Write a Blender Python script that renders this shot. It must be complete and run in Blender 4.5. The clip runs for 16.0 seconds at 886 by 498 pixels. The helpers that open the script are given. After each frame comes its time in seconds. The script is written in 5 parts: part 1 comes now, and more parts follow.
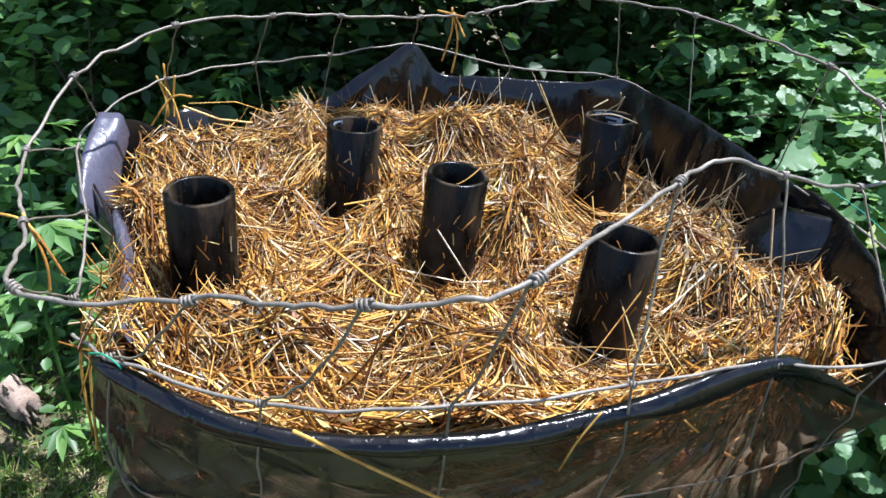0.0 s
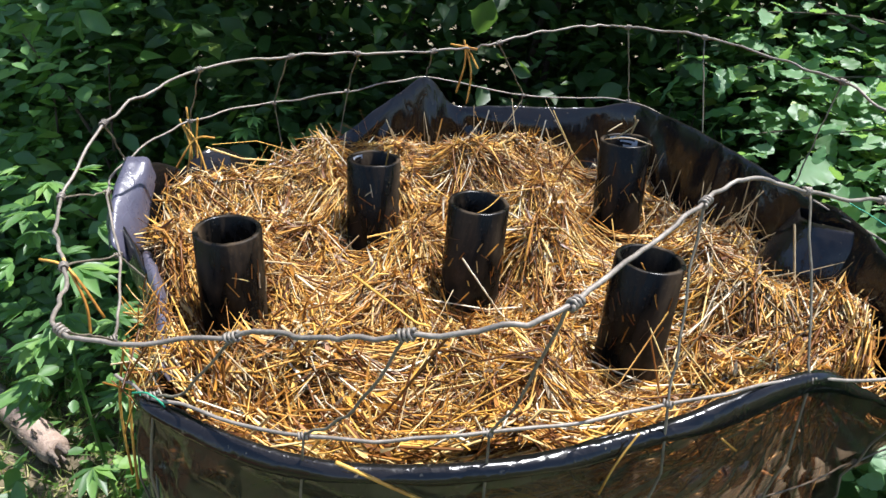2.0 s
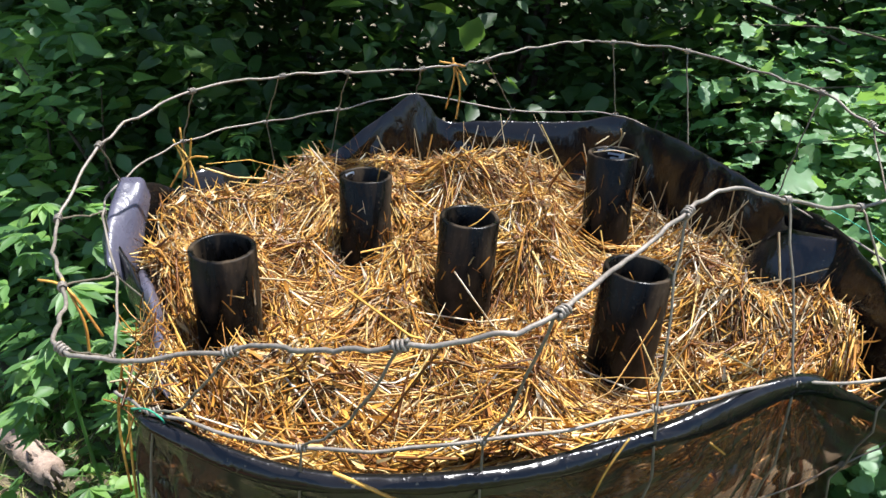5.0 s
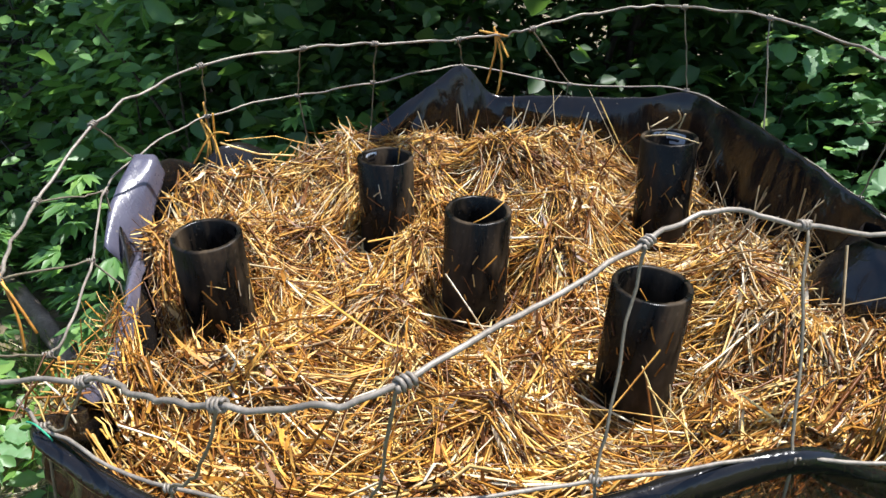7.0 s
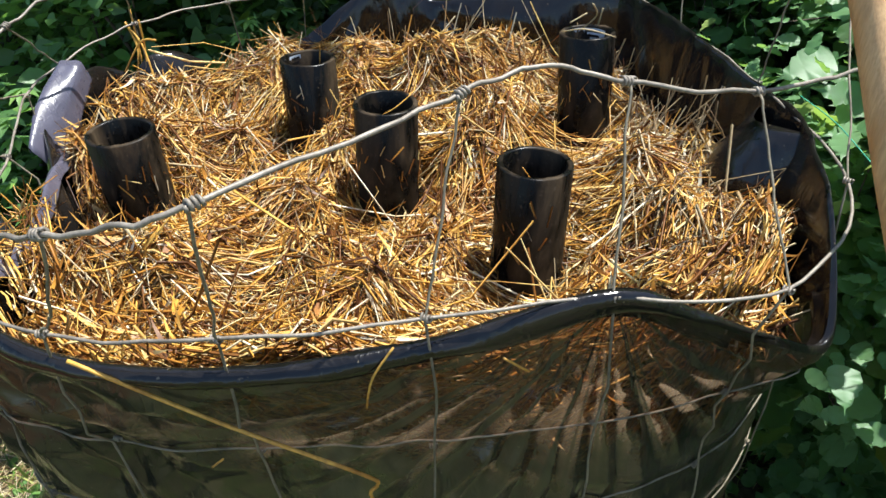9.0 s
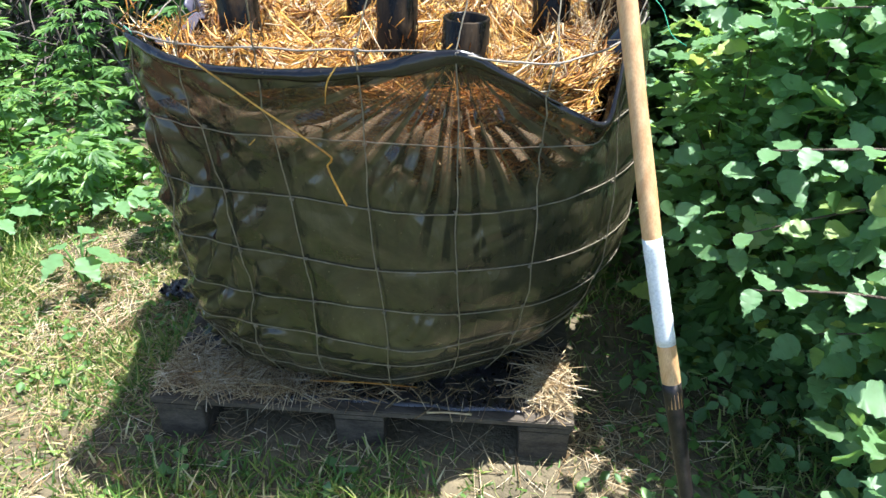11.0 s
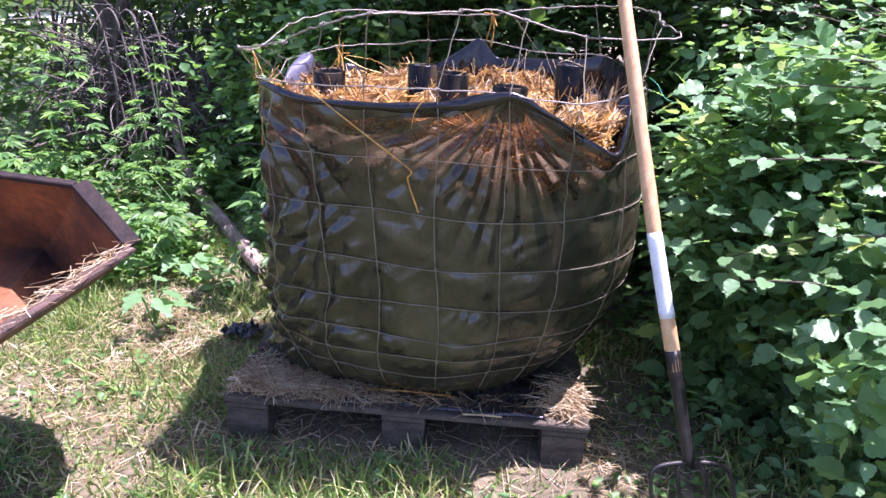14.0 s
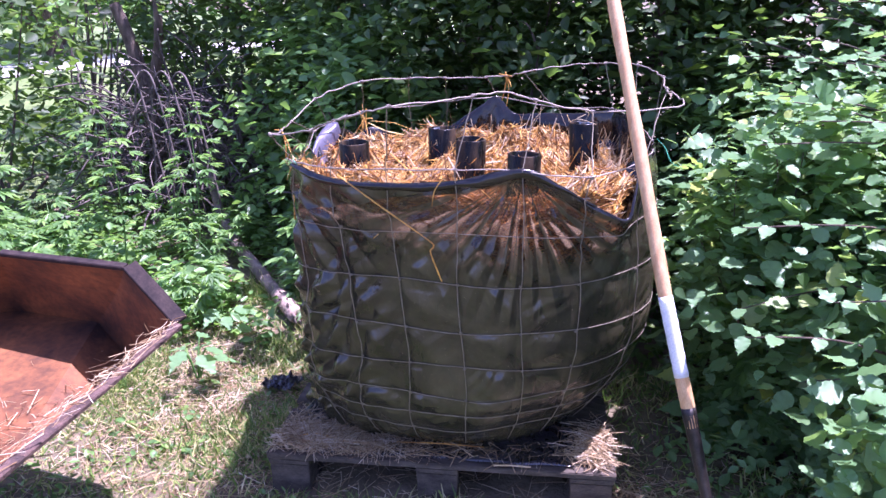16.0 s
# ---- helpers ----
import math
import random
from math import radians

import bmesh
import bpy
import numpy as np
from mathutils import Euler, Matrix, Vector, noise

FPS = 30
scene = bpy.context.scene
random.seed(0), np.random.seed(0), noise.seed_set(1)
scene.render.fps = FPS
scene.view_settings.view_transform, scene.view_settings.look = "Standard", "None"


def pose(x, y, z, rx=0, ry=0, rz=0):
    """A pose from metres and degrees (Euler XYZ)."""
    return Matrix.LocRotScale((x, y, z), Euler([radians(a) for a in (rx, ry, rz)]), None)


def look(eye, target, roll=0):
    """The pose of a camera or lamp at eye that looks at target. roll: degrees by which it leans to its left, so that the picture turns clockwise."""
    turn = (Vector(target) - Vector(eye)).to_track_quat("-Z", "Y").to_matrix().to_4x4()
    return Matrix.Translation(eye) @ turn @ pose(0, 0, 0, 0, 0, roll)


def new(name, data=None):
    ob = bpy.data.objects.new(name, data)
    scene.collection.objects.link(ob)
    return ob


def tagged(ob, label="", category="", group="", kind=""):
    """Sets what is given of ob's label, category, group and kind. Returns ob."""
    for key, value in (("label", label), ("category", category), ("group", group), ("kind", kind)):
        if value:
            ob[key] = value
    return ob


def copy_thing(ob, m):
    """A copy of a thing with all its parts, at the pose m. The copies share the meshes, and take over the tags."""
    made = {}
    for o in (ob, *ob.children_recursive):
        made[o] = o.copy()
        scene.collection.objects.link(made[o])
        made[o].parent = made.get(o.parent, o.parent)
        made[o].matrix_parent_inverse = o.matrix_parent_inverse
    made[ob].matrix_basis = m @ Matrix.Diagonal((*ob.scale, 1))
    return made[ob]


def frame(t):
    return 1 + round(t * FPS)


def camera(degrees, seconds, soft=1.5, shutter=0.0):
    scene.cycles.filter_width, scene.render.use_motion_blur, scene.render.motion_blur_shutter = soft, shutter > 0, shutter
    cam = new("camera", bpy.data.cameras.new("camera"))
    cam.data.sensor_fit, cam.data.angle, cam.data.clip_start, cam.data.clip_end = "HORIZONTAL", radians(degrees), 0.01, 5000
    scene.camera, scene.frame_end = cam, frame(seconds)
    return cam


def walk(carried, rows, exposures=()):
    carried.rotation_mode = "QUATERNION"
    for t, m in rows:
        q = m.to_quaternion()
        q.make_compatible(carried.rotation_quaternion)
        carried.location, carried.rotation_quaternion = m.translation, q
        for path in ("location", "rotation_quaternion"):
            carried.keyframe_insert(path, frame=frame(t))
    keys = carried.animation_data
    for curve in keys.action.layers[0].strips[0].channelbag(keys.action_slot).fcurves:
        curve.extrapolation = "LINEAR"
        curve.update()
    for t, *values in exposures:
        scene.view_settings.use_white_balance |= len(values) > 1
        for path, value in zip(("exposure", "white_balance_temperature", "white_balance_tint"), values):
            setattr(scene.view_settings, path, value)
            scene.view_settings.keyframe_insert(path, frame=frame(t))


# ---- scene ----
cam = camera(64.1, 16.0)
EXPOSURES = [(0, 0.88, 5620, 12), (1.5, 0.87, 6000, 12), (5, 0.93, 6120, 11), (8.5, 0.78, 6150, 9), (9.2, 0.86, 6250, 5), (10, 1.27, 6200, 0), (12.5, 1.55, 5750, 34), (14.5, 1.6, 5680, 45), (16, 1.62, 5420, 57)]
PATH = [
    (0, (0.075, 0.042, 1.647), (0.015, 1.779, 0.658), 6.6),
    (0.5, (0.065, 0.045, 1.657), (-0.017, 1.809, 0.719), 5.0),
    (1, (0.056, 0.037, 1.657), (-0.058, 1.805, 0.73), 3.4),
    (1.5, (0.054, 0.029, 1.658), (-0.061, 1.802, 0.739), 3.5),
    (2, (0.056, 0.028, 1.653), (-0.048, 1.8, 0.731), 3.7),
    (2.5, (0.05, 0.022, 1.65), (-0.042, 1.788, 0.716), 4.3),
    (3, (0.042, 0.021, 1.654), (-0.074, 1.797, 0.742), 3.5),
    (3.5, (0.045, 0.017, 1.663), (-0.086, 1.797, 0.761), 2.6),
    (4, (0.06, 0.007, 1.665), (-0.037, 1.811, 0.806), 3.2),
    (4.5, (0.06, 0.008, 1.662), (0.0, 1.802, 0.78), 3.4),
    (5, (0.059, 0.01, 1.661), (-0.029, 1.801, 0.777), 2.9),
    (5.2, (0.058, 0.016, 1.658), (-0.011, 1.806, 0.768), 3.4),
    (7.3, (0.295, 0.188, 1.67), (-0.174, 1.856, 0.672), 0.3),
    (7.5, (0.33, 0.193, 1.678), (-0.155, 1.878, 0.717), 0.7),
    (8, (0.355, 0.186, 1.669), (-0.126, 1.859, 0.685), 0.0),
    (8.5, (0.36, 0.184, 1.647), (-0.078, 1.828, 0.594), 0.8),
    (9, (0.408, 0.13, 1.626), (-0.004, 1.717, 0.481), -1.3),
    (9.1, (0.424, 0.095, 1.621), (0.063, 1.704, 0.49), -0.6),
    (9.2, (0.452, 0.037, 1.621), (0.161, 1.643, 0.466), 0.5),
    (9.5, (0.532, -0.074, 1.64), (0.219, 1.557, 0.526), 3.0),
    (9.8, (0.705, -0.156, 1.656), (0.182, 1.457, 0.596), 1.7),
    (10, (0.853, -0.204, 1.644), (0.244, 1.334, 0.519), 1.4),
    (10.2, (0.941, -0.228, 1.638), (0.272, 1.28, 0.508), 1.3),
    (12.3, (1.012, -0.982, 1.46), (0.24, 0.606, 0.522), 1.4),
    (12.5, (1.04, -1.012, 1.437), (0.277, 0.636, 0.599), 4.0),
    (13, (1.064, -1.048, 1.466), (0.247, 0.62, 0.723), 3.0),
    (13.5, (1.07, -1.04, 1.465), (0.239, 0.624, 0.73), 2.1),
    (14, (1.089, -1.029, 1.468), (0.283, 0.651, 0.744), 2.5),
    (14.5, (1.099, -1.014, 1.49), (0.291, 0.675, 0.788), 1.5),
    (15, (1.098, -1.013, 1.509), (0.271, 0.691, 0.866), 1.7),
    (15.5, (1.107, -1.013, 1.533), (0.264, 0.689, 0.909), 1.2),
    (16, (1.14, -1.075, 1.652), (0.245, 0.578, 0.968), -0.9),
]
walk(cam, [(t, look(eye, target, roll)) for t, eye, target, roll in PATH], EXPOSURES)

# ---- world, sun, exposure ----
SUN = Vector((0.307, 0.29, 1.19)).normalized()
world = bpy.data.worlds.new("sky")
scene.world = world
world.use_nodes = True
wn = world.node_tree.nodes
sky = wn.new("ShaderNodeTexSky")
sky.sky_type = "NISHITA"
sky.sun_disc = False
sky.sun_elevation = math.asin(SUN.z)
sky.sun_rotation = math.atan2(SUN.x, SUN.y)
world.node_tree.links.new(sky.outputs[0], wn["Background"].inputs[0])
wn["Background"].inputs[1].default_value = 0.145
sun_data = bpy.data.lights.new("sun", "SUN")
sun_data.energy, sun_data.angle, sun_data.color = 5.8, radians(0.53), (1.0, 0.965, 0.91)
sun = new("sun", sun_data)
sun.matrix_world = look(SUN * 20, (0, 0, 0))
GROUND = -0.02


# ---- materials ----
def material(name):
    m = bpy.data.materials.new(name)
    m.use_nodes = True
    nt = m.node_tree
    return m, nt, nt.nodes["Principled BSDF"], nt.nodes["Material Output"]


def node(nt, kind, **values):
    n = nt.nodes.new(kind)
    for key, v in values.items():
        n.inputs[key].default_value = v
    return n


def coords(nt, scale=(1, 1, 1)):
    c = nt.nodes.new("ShaderNodeTexCoord")
    mp = nt.nodes.new("ShaderNodeMapping")
    mp.inputs["Scale"].default_value = scale
    nt.links.new(c.outputs["Object"], mp.inputs["Vector"])
    return mp.outputs["Vector"]


def noise_tex(nt, scale, detail=4.0, rough=0.6, vec=None, distort=0.0):
    n = node(nt, "ShaderNodeTexNoise", Scale=scale, Detail=detail, Roughness=rough, Distortion=distort)
    nt.links.new(vec if vec is not None else coords(nt), n.inputs["Vector"])
    return n.outputs["Fac"]


def ramp(nt, fac, stops):
    r = nt.nodes.new("ShaderNodeValToRGB")
    e = r.color_ramp.elements
    while len(e) < len(stops):
        e.new(0.5)
    for el, (p, c) in zip(e, stops):
        el.position = p
        el.color = (*c, 1) if len(c) == 3 else c
    nt.links.new(fac, r.inputs[0])
    return r.outputs[0]


def mixc(nt, fac, a, b, mode="MIX"):
    n = nt.nodes.new("ShaderNodeMix")
    n.data_type, n.blend_type = "RGBA", mode
    for sock, v in ((n.inputs[0], fac), (n.inputs[6], a), (n.inputs[7], b)):
        if isinstance(v, (int, float)):
            sock.default_value = v
        elif isinstance(v, tuple):
            sock.default_value = (*v, 1)
        else:
            nt.links.new(v, sock)
    return n.outputs[2]


def bump(nt, height, strength, distance, bsdf):
    b = node(nt, "ShaderNodeBump", Strength=strength, Distance=distance)
    nt.links.new(height, b.inputs["Height"])
    nt.links.new(b.outputs[0], bsdf.inputs["Normal"])


def island(nt):
    return nt.nodes.new("ShaderNodeNewGeometry").outputs["Random Per Island"]


def leaf_material(name, stops, gloss=0.42, thin=0.35, back=(0.16, 0.30, 0.03)):
    m, nt, b, out = material(name)
    col = ramp(nt, island(nt), stops)
    fine = noise_tex(nt, 45, 3)
    col = mixc(nt, ramp(nt, fine, [(0.35, (0, 0, 0)), (0.7, (0.35, 0.35, 0.35))]), col, (0.10, 0.13, 0.05))
    nt.links.new(col, b.inputs["Base Color"])
    b.inputs["Roughness"].default_value = gloss
    b.inputs["Specular IOR Level"].default_value = 0.5
    bump(nt, fine, 0.3, 0.002, b)
    t = node(nt, "ShaderNodeBsdfTranslucent")
    nt.links.new(mixc(nt, 0.6, col, back), t.inputs[0])
    mx = nt.nodes.new("ShaderNodeMixShader")
    mx.inputs[0].default_value = thin
    nt.links.new(b.outputs[0], mx.inputs[1])
    nt.links.new(t.outputs[0], mx.inputs[2])
    nt.links.new(mx.outputs[0], out.inputs[0])
    return m


LEAF_HEDGE = leaf_material("hedge_leaf", [(0.0, (0.020, 0.046, 0.013)), (0.5, (0.038, 0.092, 0.025)), (0.85, (0.065, 0.14, 0.037)), (1.0, (0.15, 0.22, 0.03))], gloss=0.5, thin=0.5)
LEAF_BUSH = leaf_material("bush_leaf", [(0.0, (0.08, 0.18, 0.06)), (0.5, (0.14, 0.29, 0.12)), (0.88, (0.20, 0.36, 0.16)), (1.0, (0.36, 0.42, 0.07))], gloss=0.46, thin=0.45, back=(0.36, 0.6, 0.09))
LEAF_HERB = leaf_material("herb_leaf", [(0.0, (0.055, 0.13, 0.04)), (0.6, (0.12, 0.26, 0.07)), (1.0, (0.25, 0.42, 0.09))], gloss=0.42, thin=0.42, back=(0.26, 0.5, 0.06))
GRASS = leaf_material("grass", [(0.0, (0.05, 0.11, 0.02)), (0.42, (0.12, 0.24, 0.04)), (0.66, (0.29, 0.36, 0.07)), (0.82, (0.52, 0.47, 0.19)), (1.0, (0.70, 0.60, 0.34))], gloss=0.5, thin=0.3)


def straw_material(name, stops, thin=0.07, clump_shade_most=0.85):
    m, nt, b, out = material(name)
    col = ramp(nt, island(nt), stops)
    col = mixc(nt, ramp(nt, noise_tex(nt, 160, 2), [(0.4, (0, 0, 0)), (0.75, (0.5, 0.5, 0.5))]), col, (0.16, 0.075, 0.02))
    # noise patches darken the stalks, painting in the shading of straw clumps
    clump_shade = ramp(nt, noise_tex(nt, 13, 3, 0.6, None, 0.5), [(0.42, (0, 0, 0)), (0.62, (clump_shade_most, clump_shade_most, clump_shade_most))])
    col = mixc(nt, clump_shade, col, mixc(nt, 1.0, col, (0.50, 0.36, 0.22), "MULTIPLY"))
    nt.links.new(col, b.inputs["Base Color"])
    b.inputs["Roughness"].default_value = 0.46
    b.inputs["Specular IOR Level"].default_value = 0.35
    t = node(nt, "ShaderNodeBsdfTranslucent")
    nt.links.new(col, t.inputs[0])
    mx = nt.nodes.new("ShaderNodeMixShader")
    mx.inputs[0].default_value = thin
    nt.links.new(b.outputs[0], mx.inputs[1])
    nt.links.new(t.outputs[0], mx.inputs[2])
    nt.links.new(mx.outputs[0], out.inputs[0])
    return m


STRAW = straw_material("golden_straw", [(0.0, (0.07, 0.024, 0.006)), (0.27, (0.26, 0.10, 0.016)), (0.47, (0.62, 0.30, 0.045)), (0.72, (0.86, 0.53, 0.12)), (0.89, (0.93, 0.71, 0.30)), (1.0, (0.95, 0.88, 0.68))])
STRAW_OLD = straw_material("weathered_straw", [(0.0, (0.18, 0.11, 0.05)), (0.35, (0.42, 0.31, 0.16)), (0.75, (0.62, 0.51, 0.31)), (1.0, (0.74, 0.66, 0.50))], clump_shade_most=0.35)


def plain(name, dark, light, scale, rough, metal=0.0, relief=0.4, depth=0.003, stretch=(1, 1, 1), spec=0.5):
    m, nt, b, out = material(name)
    v = coords(nt, stretch)
    big = noise_tex(nt, scale, 6, 0.65, v)
    fine = noise_tex(nt, scale * 9, 4, 0.6, v)
    col = ramp(nt, big, [(0.3, dark), (0.7, light)])
    col = mixc(nt, ramp(nt, fine, [(0.4, (0, 0, 0)), (0.7, (0.45, 0.45, 0.45))]), col, tuple(c * 0.55 for c in dark))
    nt.links.new(col, b.inputs["Base Color"])
    b.inputs["Roughness"].default_value = rough
    b.inputs["Metallic"].default_value = metal
    b.inputs["Specular IOR Level"].default_value = spec
    bump(nt, fine, relief, depth, b)
    return m


SOIL = plain("soil_and_litter", (0.072, 0.058, 0.034), (0.215, 0.172, 0.10), 3.5, 0.95, relief=0.9, depth=0.02)
# STRAW_BED is far darker than straw: shade in the gaps, put into colour
STRAW_BED = plain("gap_shade_straw", (0.02, 0.009, 0.003), (0.11, 0.05, 0.014), 22, 0.9, relief=1.0, depth=0.012)


def pipe_material():
    """Black plastic with dried mud in patches and runs."""
    m, nt, b, out = material("black_pipe")
    v = coords(nt, (1, 1, 0.3))
    mud = noise_tex(nt, 16, 5, 0.65, v, 0.5)
    fine = noise_tex(nt, 140, 3, 0.6, coords(nt))
    col = ramp(nt, mud, [(0.46, (0.0035, 0.0033, 0.0030)), (0.57, (0.024, 0.016, 0.009)), (0.74, (0.085, 0.058, 0.032))])
    col = mixc(nt, ramp(nt, fine, [(0.62, (0, 0, 0)), (0.72, (0.35, 0.35, 0.35))]), col, (0.10, 0.075, 0.05))
    nt.links.new(col, b.inputs["Base Color"])
    nt.links.new(ramp(nt, mud, [(0.45, (0.26, 0.26, 0.26)), (0.62, (0.7, 0.7, 0.7))]), b.inputs["Roughness"])
    b.inputs["Specular IOR Level"].default_value = 0.16
    bump(nt, fine, 0.3, 0.0008, b)
    return m


PIPE = pipe_material()
WIRE_OLD = plain("weathered_wire", (0.10, 0.085, 0.058), (0.27, 0.23, 0.16), 30, 0.65, metal=0.2, relief=0.4, depth=0.0008)
WIRE = plain("galvanised_wire", (0.13, 0.108, 0.085), (0.36, 0.31, 0.25), 30, 0.55, metal=0.25, relief=0.4, depth=0.0008)
LOG = plain("weathered_log", (0.09, 0.065, 0.05), (0.32, 0.25, 0.20), 12, 0.9, relief=0.9, depth=0.006)
DRY_LAWN = plain("dry_yard_grass", (0.09, 0.10, 0.035), (0.18, 0.17, 0.07), 1.5, 0.95, relief=0.6, depth=0.03)
PALLET = plain("grey_pallet_wood", (0.038, 0.032, 0.025), (0.14, 0.115, 0.088), 9, 0.85, relief=0.7, depth=0.004, stretch=(0.35, 3, 3), spec=0.15)
SHAFT = plain("ash_wood", (0.42, 0.22, 0.09), (0.62, 0.40, 0.20), 16, 0.55, relief=0.3, depth=0.001, stretch=(3, 3, 0.25))
TAPE = plain("white_tape", (0.55, 0.56, 0.58), (0.78, 0.78, 0.78), 25, 0.6, relief=0.3, depth=0.001)
IRON = plain("black_iron", (0.015, 0.014, 0.014), (0.06, 0.05, 0.045), 30, 0.45, metal=0.6, relief=0.5, depth=0.001)
RUST = plain("rusty_steel", (0.022, 0.010, 0.006), (0.27, 0.098, 0.028), 5, 0.7, metal=0.1, relief=0.5, depth=0.003)
RIM = plain("painted_rim", (0.012, 0.010, 0.010), (0.05, 0.034, 0.028), 18, 0.8, relief=0.4, depth=0.002, spec=0.15)
BARK = plain("bark", (0.05, 0.035, 0.025), (0.20, 0.15, 0.11), 14, 0.95, relief=1.0, depth=0.01, stretch=(2, 2, 0.5))
OLD_RIM = plain("flaking_rim", (0.03, 0.018, 0.014), (0.16, 0.09, 0.065), 22, 0.8, relief=0.9, depth=0.006)
PALE_WOOD = plain("bleached_wood", (0.20, 0.135, 0.10), (0.50, 0.37, 0.29), 18, 0.85, relief=0.8, depth=0.005)
TWIG = plain("grey_twig", (0.045, 0.036, 0.03), (0.17, 0.14, 0.12), 20, 0.9)
LAWN = plain("mown_meadow", (0.08, 0.13, 0.03), (0.15, 0.20, 0.055), 0.8, 0.95, relief=0.6, depth=0.05)
ROAD = plain("pale_gravel", (0.35, 0.33, 0.29), (0.5, 0.47, 0.42), 6, 0.95)
TWINE = plain("green_twine", (0.02, 0.25, 0.13), (0.04, 0.4, 0.22), 60, 0.6)


def plastic_material(name, tone_stops, thin_most, rough, relief, gloss=0.55):
    """Thin black film: glossy, its outside toned by dust and painted-in lawn reflection, and see-through where it is
    stretched thin below the rim.
    """
    m, nt, b, out = material(name)
    v = coords(nt)
    base_tone = noise_tex(nt, 4.5, 6, 0.62, v, 0.6)
    fine = noise_tex(nt, 55, 4, 0.6, v)
    col = ramp(nt, base_tone, tone_stops)
    specks = noise_tex(nt, 130, 2, 0.5, v)
    col = mixc(nt, ramp(nt, specks, [(0.71, (0, 0, 0)), (0.77, (0.5, 0.5, 0.5))]), col, (0.22, 0.18, 0.12))
    nt.links.new(col, b.inputs["Base Color"])
    nt.links.new(ramp(nt, fine, [(0.3, (rough, rough, rough)), (0.75, (rough + 0.14, rough + 0.14, rough + 0.14))]), b.inputs["Roughness"])
    b.inputs["Specular IOR Level"].default_value = gloss
    mp = nt.nodes.new("ShaderNodeMapping")
    mp.inputs["Rotation"].default_value = (0.0, 0.45, 0.3)
    mp.inputs["Scale"].default_value = (20, 20, 6)
    nt.links.new(v, mp.inputs["Vector"])
    crease = noise_tex(nt, 1.0, 5, 0.6, mp.outputs["Vector"], 0.9)
    line = ramp(nt, noise_tex(nt, 1.1, 3, 0.5, mp.outputs["Vector"], 1.4), [(0.45, (0, 0, 0)), (0.5, (1, 1, 1)), (0.55, (0, 0, 0))])
    crease = mixc(nt, 0.28, crease, line)
    bump(nt, crease, relief, 0.02, b)
    if thin_most:
        clear = node(nt, "ShaderNodeBsdfTransparent")
        clear.inputs[0].default_value = (0.80, 0.58, 0.48, 1)
        milky = node(nt, "ShaderNodeBsdfTranslucent")
        milky.inputs[0].default_value = (0.58, 0.42, 0.27, 1)
        t = nt.nodes.new("ShaderNodeMixShader")
        t.inputs[0].default_value = 0.28
        nt.links.new(clear.outputs[0], t.inputs[1])
        nt.links.new(milky.outputs[0], t.inputs[2])
        mx = nt.nodes.new("ShaderNodeMixShader")
        worn = noise_tex(nt, 9, 5, 0.65, v, 0.4)
        total = None
        # stretched places below the rim: centre, half sizes
        for c, h in (((0.48, 0.74, 1.04), (0.26, 0.6, 0.165)), ((0.28, 0.64, 1.06), (0.36, 0.5, 0.13)), ((-0.20, 0.57, 1.06), (0.14, 0.3, 0.06))):
            off = nt.nodes.new("ShaderNodeMapping")
            off.inputs["Location"].default_value = tuple(-p / q for p, q in zip(c, h))
            off.inputs["Scale"].default_value = tuple(1 / q for q in h)
            nt.links.new(v, off.inputs["Vector"])
            far = nt.nodes.new("ShaderNodeVectorMath")
            far.operation = "LENGTH"
            nt.links.new(off.outputs[0], far.inputs[0])
            rag = nt.nodes.new("ShaderNodeMath")
            rag.operation = "MULTIPLY_ADD"
            rag.inputs[1].default_value = 1.9
            nt.links.new(worn, rag.inputs[0])
            nt.links.new(far.outputs["Value"], rag.inputs[2])
            most = thin_most if total is None else thin_most * 0.8
            spot = ramp(nt, rag.outputs[0], [(0.0, (most, most, most)), (0.64, (most, most, most)), (1.0, (0.0, 0.0, 0.0))])
            half = nt.nodes.new("ShaderNodeMath")
            half.operation = "MULTIPLY"
            half.inputs[1].default_value = 0.5
            nt.links.new(rag.outputs[0], half.inputs[0])
            nt.links.new(half.outputs[0], spot.node.inputs[0])
            total = spot if total is None else mixc(nt, 1.0, total, spot, "LIGHTEN")
        # gathered folds that run out from the knot are several layers thick
        sep = nt.nodes.new("ShaderNodeSeparateXYZ")
        nt.links.new(v, sep.inputs[0])
        legs = []
        for k, (axis, sign) in enumerate((("X", 1), ("Z", -1))):
            leg = nt.nodes.new("ShaderNodeMath")
            leg.operation = "MULTIPLY_ADD"
            leg.inputs[1].default_value = sign
            leg.inputs[2].default_value = (-0.434, 1.185)[k]
            nt.links.new(sep.outputs[axis], leg.inputs[0])
            legs.append(leg.outputs[0])
        turn = nt.nodes.new("ShaderNodeMath")
        turn.operation = "ARCTAN2"
        nt.links.new(legs[0], turn.inputs[0])
        nt.links.new(legs[1], turn.inputs[1])
        ray_v = nt.nodes.new("ShaderNodeCombineXYZ")
        nt.links.new(turn.outputs[0], ray_v.inputs[0])
        folds = noise_tex(nt, 9.0, 2, 0.6, ray_v.outputs[0])
        total = mixc(nt, 1.0, total, ramp(nt, folds, [(0.42, (0.06, 0.06, 0.06)), (0.50, (1, 1, 1))]), "MULTIPLY")
        nt.links.new(total, mx.inputs[0])
        nt.links.new(b.outputs[0], mx.inputs[1])
        nt.links.new(t.outputs[0], mx.inputs[2])
